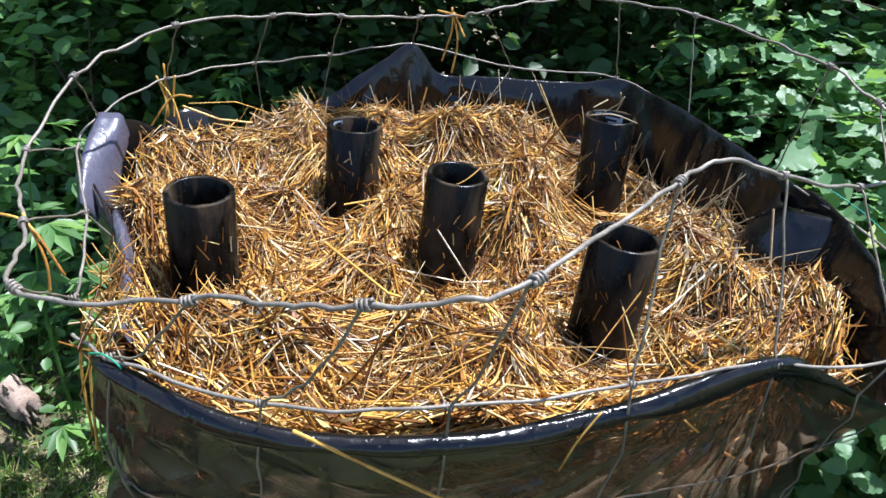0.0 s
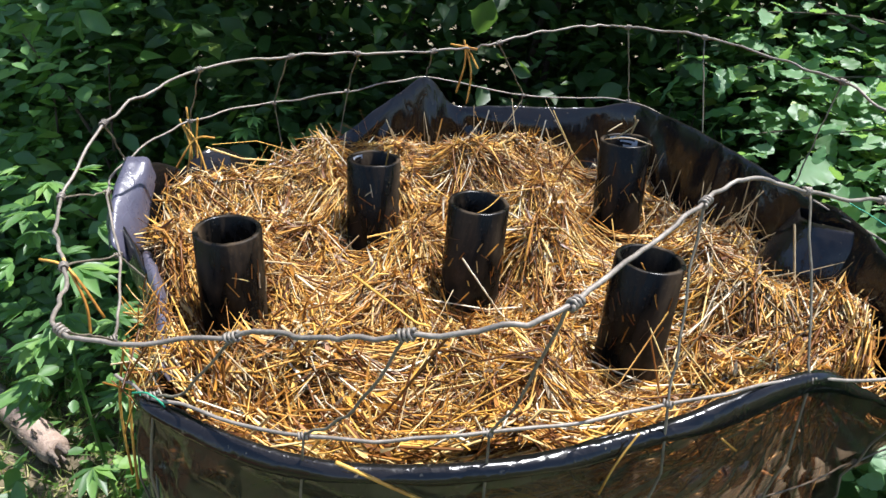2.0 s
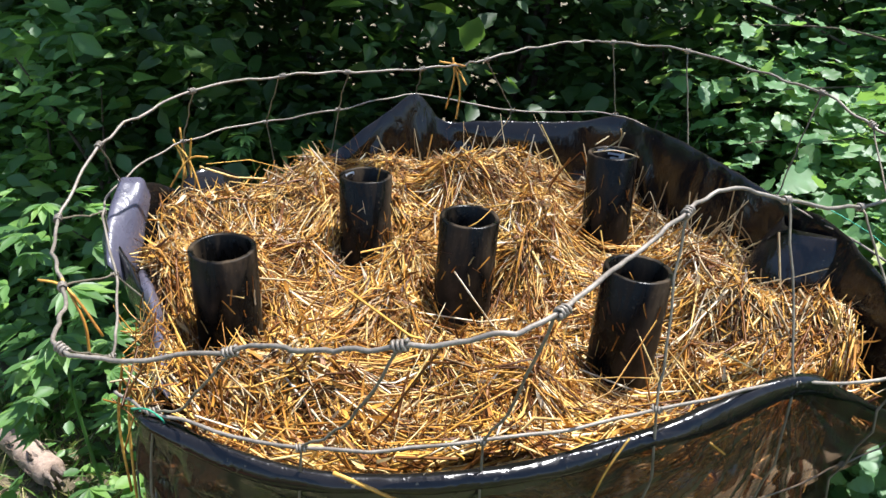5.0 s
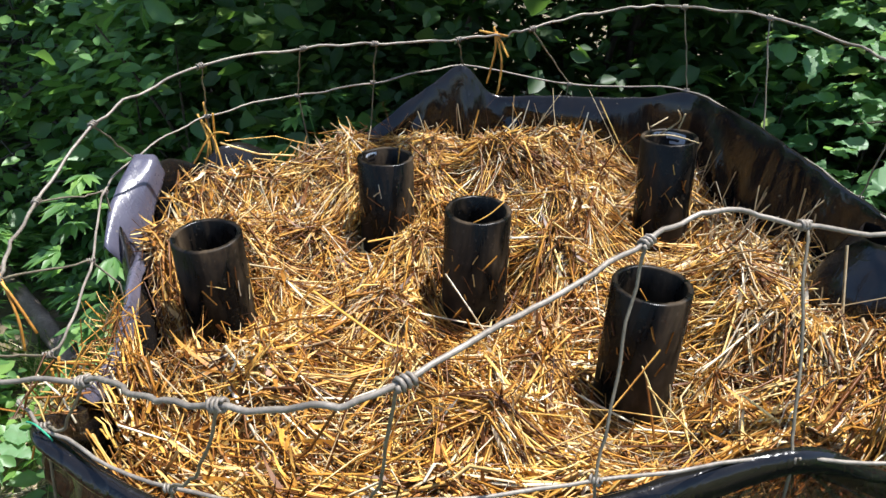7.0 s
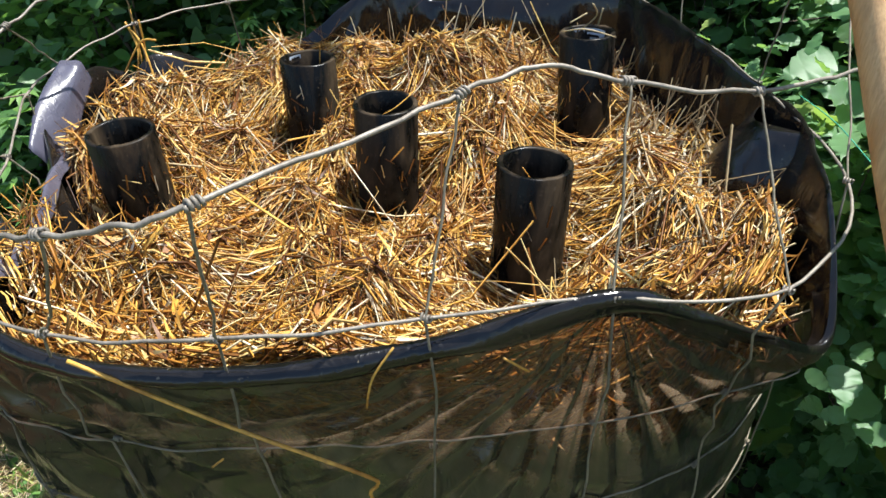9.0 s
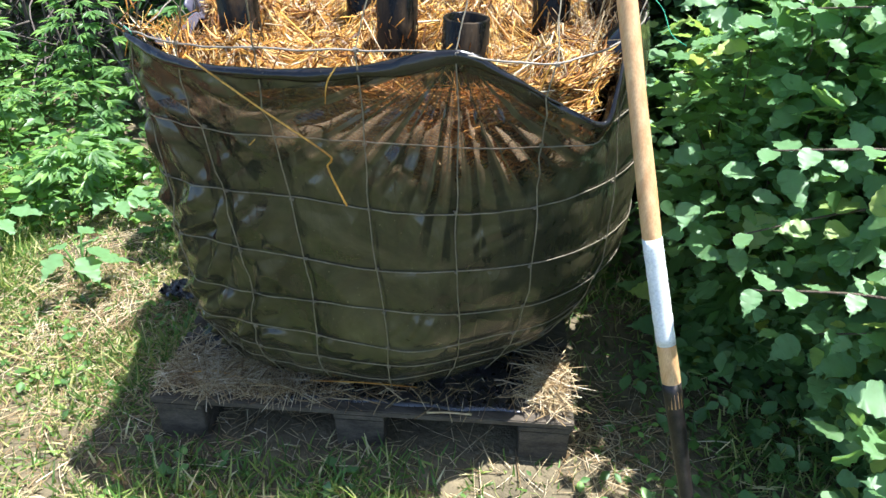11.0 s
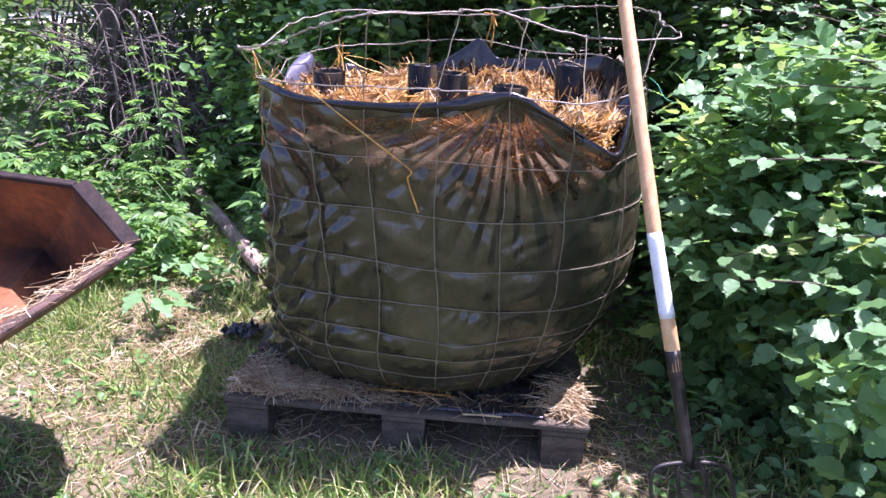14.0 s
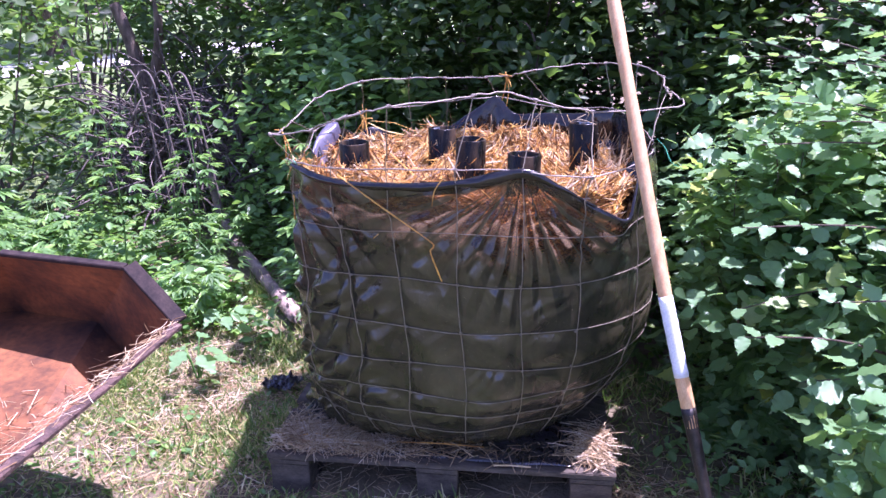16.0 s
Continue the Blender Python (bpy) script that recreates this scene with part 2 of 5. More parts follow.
        nt.links.new(mx.outputs[0], out.inputs[0])
    return m


# olive tone: dust, plus the sunlit lawn's reflection put into the colour
FILM = plastic_material("olive_film", [(0.34, (0.014, 0.0135, 0.009)), (0.52, (0.038, 0.035, 0.019)), (0.72, (0.080, 0.072, 0.040))], 0.74, 0.10, 0.11, 0.5)
FILM_CLEAN = plastic_material("black_film", [(0.4, (0.005, 0.0045, 0.0045)), (0.75, (0.016, 0.013, 0.011))], 0.0, 0.12, 0.12, 0.45)
FILM_WET = plastic_material("wet_film", [(0.4, (0.008, 0.008, 0.010)), (0.75, (0.035, 0.033, 0.036))], 0.0, 0.22, 0.25, 0.8)
# pale lavender base: sky glare on black film, put into the colour
FILM_PALE = plastic_material("sky_pale_film", [(0.4, (0.06, 0.057, 0.08)), (0.75, (0.12, 0.113, 0.15))], 0.0, 0.24, 0.12)


# ---- mesh helpers ----
def mesh_object(name, verts, faces, mat, smooth=False, parent=None):
    me = bpy.data.meshes.new(name)
    me.from_pydata([tuple(v) for v in verts], [], [tuple(f) for f in faces])
    if smooth:
        me.shade_smooth()
    me.materials.append(mat)
    ob = new(name, me)
    if parent is not None:
        ob.parent = parent
    return ob


def part(name, bm, mat, parent, label="", smooth=True):
    me = bpy.data.meshes.new(name)
    bm.to_mesh(me)
    bm.free()
    if smooth:
        me.shade_smooth()
    me.materials.append(mat)
    ob = new(name, me)
    ob.parent = parent
    if label:
        tagged(ob, label)
    return ob


def thing(name, label, category, group="", kind="", at=(0, 0, 0)):
    ob = new(name)
    ob.location = at
    return tagged(ob, label, category, group, kind)


def spline(pts, per=6, closed=False):
    """Catmull-Rom through the points."""
    p = [Vector(q) for q in pts]
    n = len(p)
    out = []
    for i in range(n if closed else n - 1):
        a, b, c, d = (p[(i + k) % n] if closed else p[min(max(i + k, 0), n - 1)] for k in (-1, 0, 1, 2))
        for j in range(per):
            t = j / per
            out.append(0.5 * ((2 * b) + (c - a) * t + (2 * a - 5 * b + 4 * c - d) * t * t + (3 * b - a - 3 * c + d) * t ** 3))
    if not closed:
        out.append(p[-1])
    return out


def tube_data(path, radius, sides=6, closed=False):
    """Vertices and faces of a tube; radius a number or a function of 0..1."""
    n = len(path)
    verts, faces = [], []
    side = None
    for i, p in enumerate(path):
        d = (path[(i + 1) % n] - path[i - 1]) if closed else (path[min(i + 1, n - 1)] - path[max(i - 1, 0)])
        d = d.normalized() if d.length > 1e-9 else Vector((0, 0, 1))
        if side is None:
            side = d.orthogonal().normalized()
        side = (side - d * side.dot(d)).normalized()
        up = d.cross(side)
        r = radius(i / max(n - 1, 1)) if callable(radius) else radius
        for k in range(sides):
            a = 2 * math.pi * k / sides
            verts.append(p + side * math.cos(a) * r + up * math.sin(a) * r)
    for i in range(n if closed else n - 1):
        j = (i + 1) % n
        for k in range(sides):
            l = (k + 1) % sides
            faces.append((i * sides + k, i * sides + l, j * sides + l, j * sides + k))
    if not closed:
        faces.append(tuple(range(sides))[::-1])
        faces.append(tuple(range((n - 1) * sides, n * sides)))
    return verts, faces


def tube(name, path, radius, mat, parent=None, sides=6, closed=False):
    v, f = tube_data([Vector(p) for p in path], radius, sides, closed)
    return mesh_object(name, v, f, mat, True, parent)


def join_tubes(name, runs, mat, parent=None, sides=5):
    verts, faces = [], []
    for path, radius in runs:
        v, f = tube_data([Vector(p) for p in path], radius, sides)
        faces += [tuple(i + len(verts) for i in q) for q in f]
        verts += v
    return mesh_object(name, verts, faces, mat, True, parent)


def box_bm(size, bevel=0.0, jitter=0.0, seed=0):
    rnd = random.Random(seed)
    bm = bmesh.new()
    bmesh.ops.create_cube(bm, size=1)
    for v in bm.verts:
        v.co = Vector((v.co.x * size[0], v.co.y * size[1], v.co.z * size[2])) + Vector([rnd.uniform(-jitter, jitter) for _ in range(3)])
    if bevel:
        bmesh.ops.bevel(bm, geom=bm.edges[:], offset=bevel, segments=2, affect="EDGES")
    return bm


def raw(name, verts, tri, mat, parent=None, smooth=False, quads=False):
    """A big mesh from numpy arrays."""
    me = bpy.data.meshes.new(name)
    k = tri.shape[1]
    me.vertices.add(len(verts))
    me.vertices.foreach_set("co", np.asarray(verts, np.float32).ravel())
    me.loops.add(tri.size)
    me.loops.foreach_set("vertex_index", tri.astype(np.int32).ravel())
    me.polygons.add(len(tri))
    me.polygons.foreach_set("loop_start", np.arange(0, tri.size, k, dtype=np.int32))
    me.update(calc_edges=True)
    if smooth:
        me.shade_smooth()
    me.materials.append(mat)
    ob = new(name, me)
    if parent is not None:
        ob.parent = parent
    return ob


def unit(a):
    return a / np.maximum(np.linalg.norm(a, axis=-1, keepdims=True), 1e-9)


LEAF_V = np.array([(0, 0, 0), (-0.62, 0.22, 0.06), (0.62, 0.22, 0.06), (-0.9, 0.5, 0.10), (0.9, 0.5, 0.10), (-0.55, 0.8, 0.05), (0.55, 0.8, 0.05), (0, 1.08, -0.06), (0, 0.45, -0.03), (0, 0.78, -0.05)], float)
LEAF_F = np.array([(0, 8, 1), (0, 2, 8), (1, 8, 3), (2, 4, 8), (3, 8, 9), (3, 9, 5), (4, 9, 8), (4, 6, 9), (5, 9, 7), (6, 7, 9)])


def toothed_leaf(lobes):
    """An ovate, pointed leaf with a toothed, wavy margin; with lobes, three-pointed like a vine's."""
    k = 11
    v, f = [(0, 0, 0)], []
    rib = [(0, y, -0.05 * y - 0.06 * y * y) for y in (0.28, 0.56, 0.82)]
    v += rib + [(0, 1.12, -0.16)]
    for s in (-1, 1):
        o = len(v)
        for i in range(k):
            t = (i + 0.6) / k
            w = 0.92 * math.sin(math.pi * t ** 0.72) ** 0.75 * (1 - 0.25 * t)
            if lobes:
                w *= 0.72 + 0.38 * math.exp(-((t - 0.36) / 0.09) ** 2) + 0.12 * math.exp(-((t - 0.1) / 0.08) ** 2)
            y = t * 0.98 + (0.07 if lobes and 3 <= i <= 4 else 0)
            w += 0.045 if i % 2 else -0.045
            v.append((s * w, y - (0.02 if i % 2 == 0 else 0), 0.05 * w - 0.13 * y * y + 0.035 * math.sin(i * 1.9 + s)))
        owner = [0, 1, 1, 1, 2, 2, 2, 3, 3, 3, 4]
        tri = []
        for i in range(k):
            if i + 1 < k:
                tri.append((o + i, o + i + 1, owner[i]))
                if owner[i] != owner[i + 1]:
                    tri.append((o + i + 1, owner[i + 1], owner[i]))
        f += [q if s > 0 else q[::-1] for q in tri]
    return np.array(v, float), np.array(f)


OVATE, LOBED = toothed_leaf(False), toothed_leaf(True)
BLADE_V = np.array([(-1, 0, 0), (1, 0, 0), (-0.8, 0.45, 0.10), (0.8, 0.45, 0.10), (-0.4, 0.8, 0.28), (0.4, 0.8, 0.28), (0, 1, 0.45)], float)
BLADE_F = np.array([(0, 1, 3), (0, 3, 2), (2, 3, 5), (2, 5, 4), (4, 5, 6)])


def scatter(name, pos, along, normal, length, width, mat, parent=None, shape=(LEAF_V, LEAF_F)):
    """One mesh of many leaves or blades: base points, ways along the blade, rough normals, lengths and half widths."""
    sv, sf = shape
    along = unit(along)
    across = unit(np.cross(along, normal))
    nrm = np.cross(across, along)
    v = (pos[:, None, :] + along[:, None, :] * (sv[None, :, 1:2] * length[:, None, None])
         + across[:, None, :] * (sv[None, :, 0:1] * width[:, None, None]) + nrm[:, None, :] * (sv[None, :, 2:3] * length[:, None, None]))
    f = sf[None] + (np.arange(len(pos)) * len(sv))[:, None, None]
    return raw(name, v.reshape(-1, 3), f.reshape(-1, 3), mat, parent, len(sv) > 8)


STALK_F = np.array([(0, 1, 4, 3), (1, 2, 5, 4), (2, 0, 3, 5), (3, 4, 7, 6), (4, 5, 8, 7), (5, 3, 6, 8)])


def stalks(name, mid, way, length, width, mat, parent=None, bend=0.06, rng=None, sag=None):
    """One mesh of many thin, slightly bent straw stalks."""
    n = len(mid)
    way = unit(way)
    side = unit(np.cross(way, rng.normal(size=(n, 3))))
    up = np.cross(way, side)
    curve = up * (rng.normal(size=(n, 1)) * bend * length[:, None])
    rows = []
    for t, c in ((-0.5, 0.0), (0.0, 1.0), (0.5, 0.0)):
        centre = mid + way * (t * length)[:, None] + curve * c
        if sag is not None:
            centre[:, 2] += sag * c
        for k in range(3):
            a = 2 * math.pi * k / 3
            rows.append(centre + side * (math.cos(a) * width)[:, None] + up * (math.sin(a) * width * 0.5)[:, None])
    v = np.stack(rows, 1)
    f = STALK_F[None] + (np.arange(n) * 9)[:, None, None]
    return raw(name, v.reshape(-1, 3), f.reshape(-1, 4), mat, parent)


# ---- ground ----
def bumps(x, y):
    """Rise and fall of the ground."""
    return GROUND + 0.018 * math.sin(1.7 * x + 0.6) * math.cos(1.3 * y) + 0.012 * noise.noise((x * 2.2, y * 2.2, 0)) + 0.006 * noise.noise((x * 9, y * 9, 3))


def ground_sheet():
    xs = list(np.concatenate([[-900, -250, -80, -30, -15], np.arange(-8, -2.5, 0.5), np.arange(-2.5, 2.6, 0.06), np.arange(3, 8, 0.6), [14, 30, 80, 250, 900]]))
    ys = list(np.concatenate([[-900, -250, -80, -30, -12, -6, -3], np.arange(-1.6, 2.6, 0.06), np.arange(3, 9, 0.6), [14, 30, 80, 250, 900]]))
    v = [(x, y, bumps(x, y)) for y in ys for x in xs]
    w = len(xs)
    f = [(j * w + i, j * w + i + 1, (j + 1) * w + i + 1, (j + 1) * w + i) for j in range(len(ys) - 1) for i in range(w - 1)]
    ob = mesh_object("ground", v, f, SOIL, True)
    tagged(ob, "bare soil with dry straw litter and thin grass", "ground", kind="structure")


ground_sheet()


# ---- the plastic-lined planter: outlines in plan ----
CX, CY = 0.06, 1.15
LIP = [(-0.27, 0.575, 1.165), (-0.10, 0.535, 1.145), (0.08, 0.555, 1.145), (0.26, 0.625, 1.155), (0.43, 0.70, 1.188), (0.52, 0.745, 1.145), (0.61, 0.795, 1.085), (0.69, 0.845, 1.038),
       (0.70, 0.89, 1.085), (0.692, 0.96, 1.15), (0.688, 1.05, 1.175), (0.68, 1.19, 1.185), (0.655, 1.29, 1.175), (0.60, 1.39, 1.185), (0.505, 1.58, 1.20), (0.44, 1.70, 1.20), (0.385, 1.765, 1.195),
       (0.25, 1.775, 1.17), (0.1, 1.775, 1.165), (-0.04, 1.775, 1.155), (-0.115, 1.745, 1.216), (-0.225, 1.70, 1.152), (-0.32, 1.625, 1.085), (-0.43, 1.52, 1.06),
       (-0.53, 1.40, 1.06), (-0.60, 1.28, 1.13), (-0.575, 1.1, 1.11), (-0.455, 0.95, 1.07), (-0.365, 0.78, 1.065), (-0.30, 0.65, 1.12)]
BELLY = [(-0.275, 0.59), (-0.1, 0.575), (0.08, 0.608), (0.27, 0.648), (0.445, 0.722), (0.60, 0.838), (0.69, 1.0), (0.71, 1.2), (0.62, 1.42), (0.5, 1.62), (0.36, 1.76), (0.1, 1.79),
         (-0.15, 1.77), (-0.38, 1.60), (-0.55, 1.4), (-0.575, 1.22), (-0.505, 1.02), (-0.395, 0.78)]
BASE = [(-0.37, 0.742), (-0.17, 0.725), (0.04, 0.775), (0.25, 0.855), (0.36, 0.95), (0.45, 1.15), (0.5, 1.38), (0.38, 1.58), (0.1, 1.66), (-0.2, 1.62), (-0.46, 1.45), (-0.575, 1.17), (-0.572, 0.98), (-0.518, 0.85)]


def polar(pts):
    """Tables of angle, radius and height round the planter's middle."""
    dense = spline([(p[0], p[1], p[2] if len(p) > 2 else 0) for p in pts], 12, True)
    a = np.array([math.atan2(p.y - CY, p.x - CX) for p in dense])
    r = np.array([math.hypot(p.x - CX, p.y - CY) for p in dense])
    z = np.array([p.z for p in dense])
    o = np.argsort(a)
    return a[o], r[o], z[o]


T_LIP, T_BELLY, T_BASE = polar(LIP), polar(BELLY), polar(BASE)


def at_angle(table, a, what=1):
    return np.interp(np.asarray(a), table[0], table[what], period=2 * math.pi)


def smooth(u):
    u = np.clip(u, 0, 1)
    return u * u * (3 - 2 * u)


ROWS_Z = [0.992, 0.835, 0.68, 0.555, 0.445, 0.372, 0.298]
# ring nodes and the lip nodes below them, going round from the front left corner
STAYS = [((-0.336, 0.557, 1.253), (-0.375, 0.70, 1.14)), ((-0.155, 0.533, 1.284), (-0.262, 0.572, 1.172)), ((0.007, 0.483, 1.337), (-0.094, 0.530, 1.179)), ((0.128, 0.498, 1.371), (0.08, 0.552, 1.187)),
         ((0.277, 0.708, 1.379), (0.263, 0.620, 1.190)), ((0.424, 0.808, 1.363), (0.434, 0.694, 1.186)), ((0.56, 0.90, 1.325), (0.607, 0.765, 1.170)),
         ((0.70, 1.20, 1.36), (0.700, 0.98, 1.19)), ((0.66, 1.32, 1.38), (0.64, 1.34, 1.17)), ((0.50, 1.65, 1.385), (0.52, 1.57, 1.185)), ((0.35, 1.75, 1.38), (0.385, 1.770, 1.20)),
         ((0.055, 1.63, 1.345), (0.13, 1.785, 1.19)), ((-0.085, 1.58, 1.325), (-0.117, 1.772, 1.217)), ((-0.235, 1.505, 1.325), (-0.278, 1.60, 1.216)),
         ((-0.358, 1.424, 1.327), (-0.433, 1.546, 1.191)), ((-0.479, 1.271, 1.324), (-0.559, 1.386, 1.187)), ((-0.558, 1.07, 1.277), (-0.609, 1.211, 1.162)),
         ((-0.546, 0.914, 1.219), (-0.578, 1.08, 1.155)), ((-0.426, 0.715, 1.227), (-0.47, 0.90, 1.14))]
STAY_A = np.sort(np.array([math.atan2(s[1][1] - CY, s[1][0] - CX) for s in STAYS]))
FAN = Vector((0.434, 0.70, 1.18))


def cell_puff(a, z):
    """How far the film swells out between the wires, 0 to 1."""
    i = np.searchsorted(STAY_A, a) % len(STAY_A)
    lo, hi = STAY_A[i - 1], STAY_A[i]
    u = ((a - lo) % (2 * math.pi)) / max((hi - lo) % (2 * math.pi), 1e-6)
    levels = [1.18] + ROWS_Z + [0.145]
    w = 0.0
    for top, low in zip(levels, levels[1:]):
        if low <= z <= top:
            w = (z - low) / (top - low)
    return math.sin(math.pi * min(max(u, 0), 1)) * math.sin(math.pi * w)


def pleat(u):
    """A triangle wave from -1 to 1: flat facets with sharp creases."""
    return 4 * abs(u - math.floor(u + 0.5)) - 1


CORNER = Vector((-0.33, 0.59, 1.20))


def shell(a, z, zl):
    """Radius of the film at an angle and height."""
    rl, rb, r0 = (float(at_angle(t, a)) for t in (T_LIP, T_BELLY, T_BASE))
    if z > 0.9:
        k = float(smooth((zl - z) / max(zl - 0.9, 0.05)))
        r = rl + (rb - rl) * k
    else:
        start = 0.42 + 0.08 * float(smooth((0.05 - (CX + rb * math.cos(a))) / 0.3)) + 0.26 * float(smooth(1.6 - abs(a + 0.25) / 0.6))
        u = max(0.0, (start - z) / (start - 0.145))
        r = rb + (r0 - rb) * u ** 2.0
    x, y = CX + r * math.cos(a), CY + r * math.sin(a)
    puff = cell_puff(a, z)
    cell = math.floor((a - STAY_A[0]) * 3.1) * 7.3 + math.floor(z * 7.5) * 3.7
    r += (0.004 + 0.010 * abs(noise.noise((cell, 0.3, 0.7)))) * puff - 0.003
    free = min(1.0, max(0.0, (zl - z) / 0.05)) * (0.45 + 0.55 * min(1.0, 2 * puff))
    arc = a * 0.55
    n1, n2 = noise.noise((x * 5, y * 5, z * 3)), noise.noise((x * 12, y * 12, z * 7 + 4))
    r += free * (0.0045 * n1 + 0.002 * n2)
    r += free * 0.0045 * (1 - 2.4 * abs(noise.noise((x * 6 + z * 5, y * 6 - z * 3, z * 4.5 + 3))))
    # crumpled facets with sharp creases between them
    f1 = noise.voronoi((arc * 9 + 0.6 * n1, z * 6.5 + 0.5 * n2, 3.0))[0][0]
    r += free * 0.0035 * (f1 - 0.35)
    # short crimps that run out from the wires
    crimp = max(0.0, noise.noise((arc * 6, z * 8, 31)))
    r += free * 0.007 * crimp * pleat(arc * 14 - z * 17 + 1.6 * n1 + 0.5 * n2)
    # crumpled facets on the sheltered side
    left = float(smooth((0.10 - x) / 0.30)) * float(smooth((1.35 - y) / 0.4))
    if left > 0:
        low = float(smooth((0.95 - z) / 0.3))
        f2 = noise.voronoi((arc * 15 + z * 4, z * 9 - arc * 5, 8.0))[0][0]
        r += free * left * (0.005 + 0.012 * low) * (f2 - 0.35)
        r += free * left * (0.004 + 0.013 * low) * pleat(arc * 12 + z * 3.0 * math.sin(z * 5 + 1) + 1.2 * n1 + 0.3 * n2)
        r += free * left * 0.008 * pleat(z * 5.5 - arc * 7 + 1.5 * noise.noise((x * 6, y * 6, z * 5 + 9)))
        h = math.hypot(x - CORNER.x, y - CORNER.y) * (1 if x > CORNER.x else -1)
        q = math.atan2(h, max(CORNER.z - z, 0.01))
        d = math.hypot(h, CORNER.z - z)
        r += free * 0.085 * d * pleat(q * 3.6 + 0.35 * n1) * max(0.0, 1 - d / 0.55)
    d = math.dist((x, y, z), FAN)
    if d < 0.5 and y < 1.0 and z < 1.19:
        phi = math.atan2(x - FAN.x, FAN.z - z)
        r += free * 0.11 * d * pleat(phi * 6.2 + 0.35 * math.sin(phi * 4) + 0.15 * n2) * max(0.0, 1 - d / 0.5) * (0.5 + 0.5 * abs(noise.noise((phi * 3, 2, 2))) * 2)
    return r


PIPES = [(-0.344, 1.003, 1.146), (-0.173, 1.359, 1.151), (0.047, 1.165, 1.160), (0.346, 1.517, 1.182), (0.316, 1.004, 1.162)]


# heaps and hollows of the bed: place, height, reach
HEAPS = [(-0.18, 1.10, -0.055, 0.09), (0.18, 1.08, -0.045, 0.08), (-0.33, 1.33, -0.04, 0.07), (0.50, 1.48, -0.02, 0.10), (-0.05, 1.55, 0.035, 0.10), (0.17, 1.60, 0.035, 0.10), (-0.07, 1.25, 0.045, 0.07),
         (0.50, 1.10, 0.03, 0.11), (-0.20, 0.86, 0.012, 0.10), (0.03, 0.92, 0.015, 0.10), (-0.38, 1.50, 0.03, 0.09), (0.19, 1.35, 0.045, 0.09), (-0.42, 1.15, 0.025, 0.07)]


def straw_height(x, y):
    """Top of the straw bed: heaped towards the rim, lumpy, with a well round each pipe."""
    a, r = math.atan2(y - CY, x - CX), math.hypot(x - CX, y - CY)
    zl = float(at_angle(T_LIP, a, 2))
    e = r / float(at_angle(T_LIP, a))
    rise = 0.042 - 0.017 * float(smooth((y - 0.85) / 0.5)) - 0.012 * float(smooth((-0.25 - x) / 0.2)) * float(smooth((1.45 - y) / 0.2))
    h = 0.995 + rise * float(smooth((e - 0.5) / 0.42)) + 0.055 * noise.noise((x * 4.5, y * 4.5, 5)) + 0.070 * noise.noise((x * 9, y * 11, 8)) + 0.034 * noise.noise((x * 22, y * 22, 3))
    h += 0.022 * float(smooth((e - 0.6) / 0.25)) * float(smooth((1.10 - zl) / 0.04)) * float(smooth((y - 1.25) / 0.1))
    h += 0.030 * float(smooth((e - 0.6) / 0.3)) * float(smooth((-0.34 - x) / 0.15)) * float(smooth((y - 0.98) / 0.15))
    h -= 0.020 * float(smooth((x - 0.38) / 0.15)) * float(smooth((y - 1.05) / 0.15))
    h -= 0.045 * math.exp(-((x + 0.50) ** 2 + (y - 1.40) ** 2) / 0.007)
    h += 0.030 - 0.085 * abs(noise.noise((x * 6.5, y * 6.5, 21)))
    for mx, my, dz, wide in HEAPS:
        h += dz * math.exp(-((x - mx) ** 2 + (y - my) ** 2) / wide ** 2)
    for px, py, pz in PIPES:
        d = math.hypot(x - px, (y - py) * (0.45 if y < py else 1.0))
        k = math.exp(-max(0.0, d - 0.052) ** 2 / 0.0018)
        h += (0.946 - h) * k
    h += 0.075 * math.exp(-((x + 0.245) ** 2 + (y - 1.405) ** 2) / 0.0022)
    low = zl + 0.004 if zl > 1.075 else zl + (0.012 if y < 1.2 else 0.03)
    # the straw slopes down away from the film below the gathered rim
    slump = float(smooth((0.55 - abs(a + 0.86)) / 0.3))
    h += (min(h, low) - h) * float(smooth((e - 0.8) / 0.18))
    return h - slump * 0.09 * max(0.0, (e - 0.84) / 0.16)


GRID_X, GRID_Y = np.linspace(-0.75, 0.85, 134), np.linspace(0.40, 1.90, 126)
GRID_H = np.array([[straw_height(x, y) for x in GRID_X] for y in GRID_Y])


def bed_top(x, y):
    """The bed's height at many places at once."""
    u = np.clip((x - GRID_X[0]) / (GRID_X[1] - GRID_X[0]), 0, len(GRID_X) - 1.001)
    v = np.clip((y - GRID_Y[0]) / (GRID_Y[1] - GRID_Y[0]), 0, len(GRID_Y) - 1.001)
    i, j = u.astype(int), v.astype(int)
    p, q = u - i, v - j
    return (GRID_H[j, i] * (1 - p) + GRID_H[j, i + 1] * p) * (1 - q) + (GRID_H[j + 1, i] * (1 - p) + GRID_H[j + 1, i + 1] * p) * q


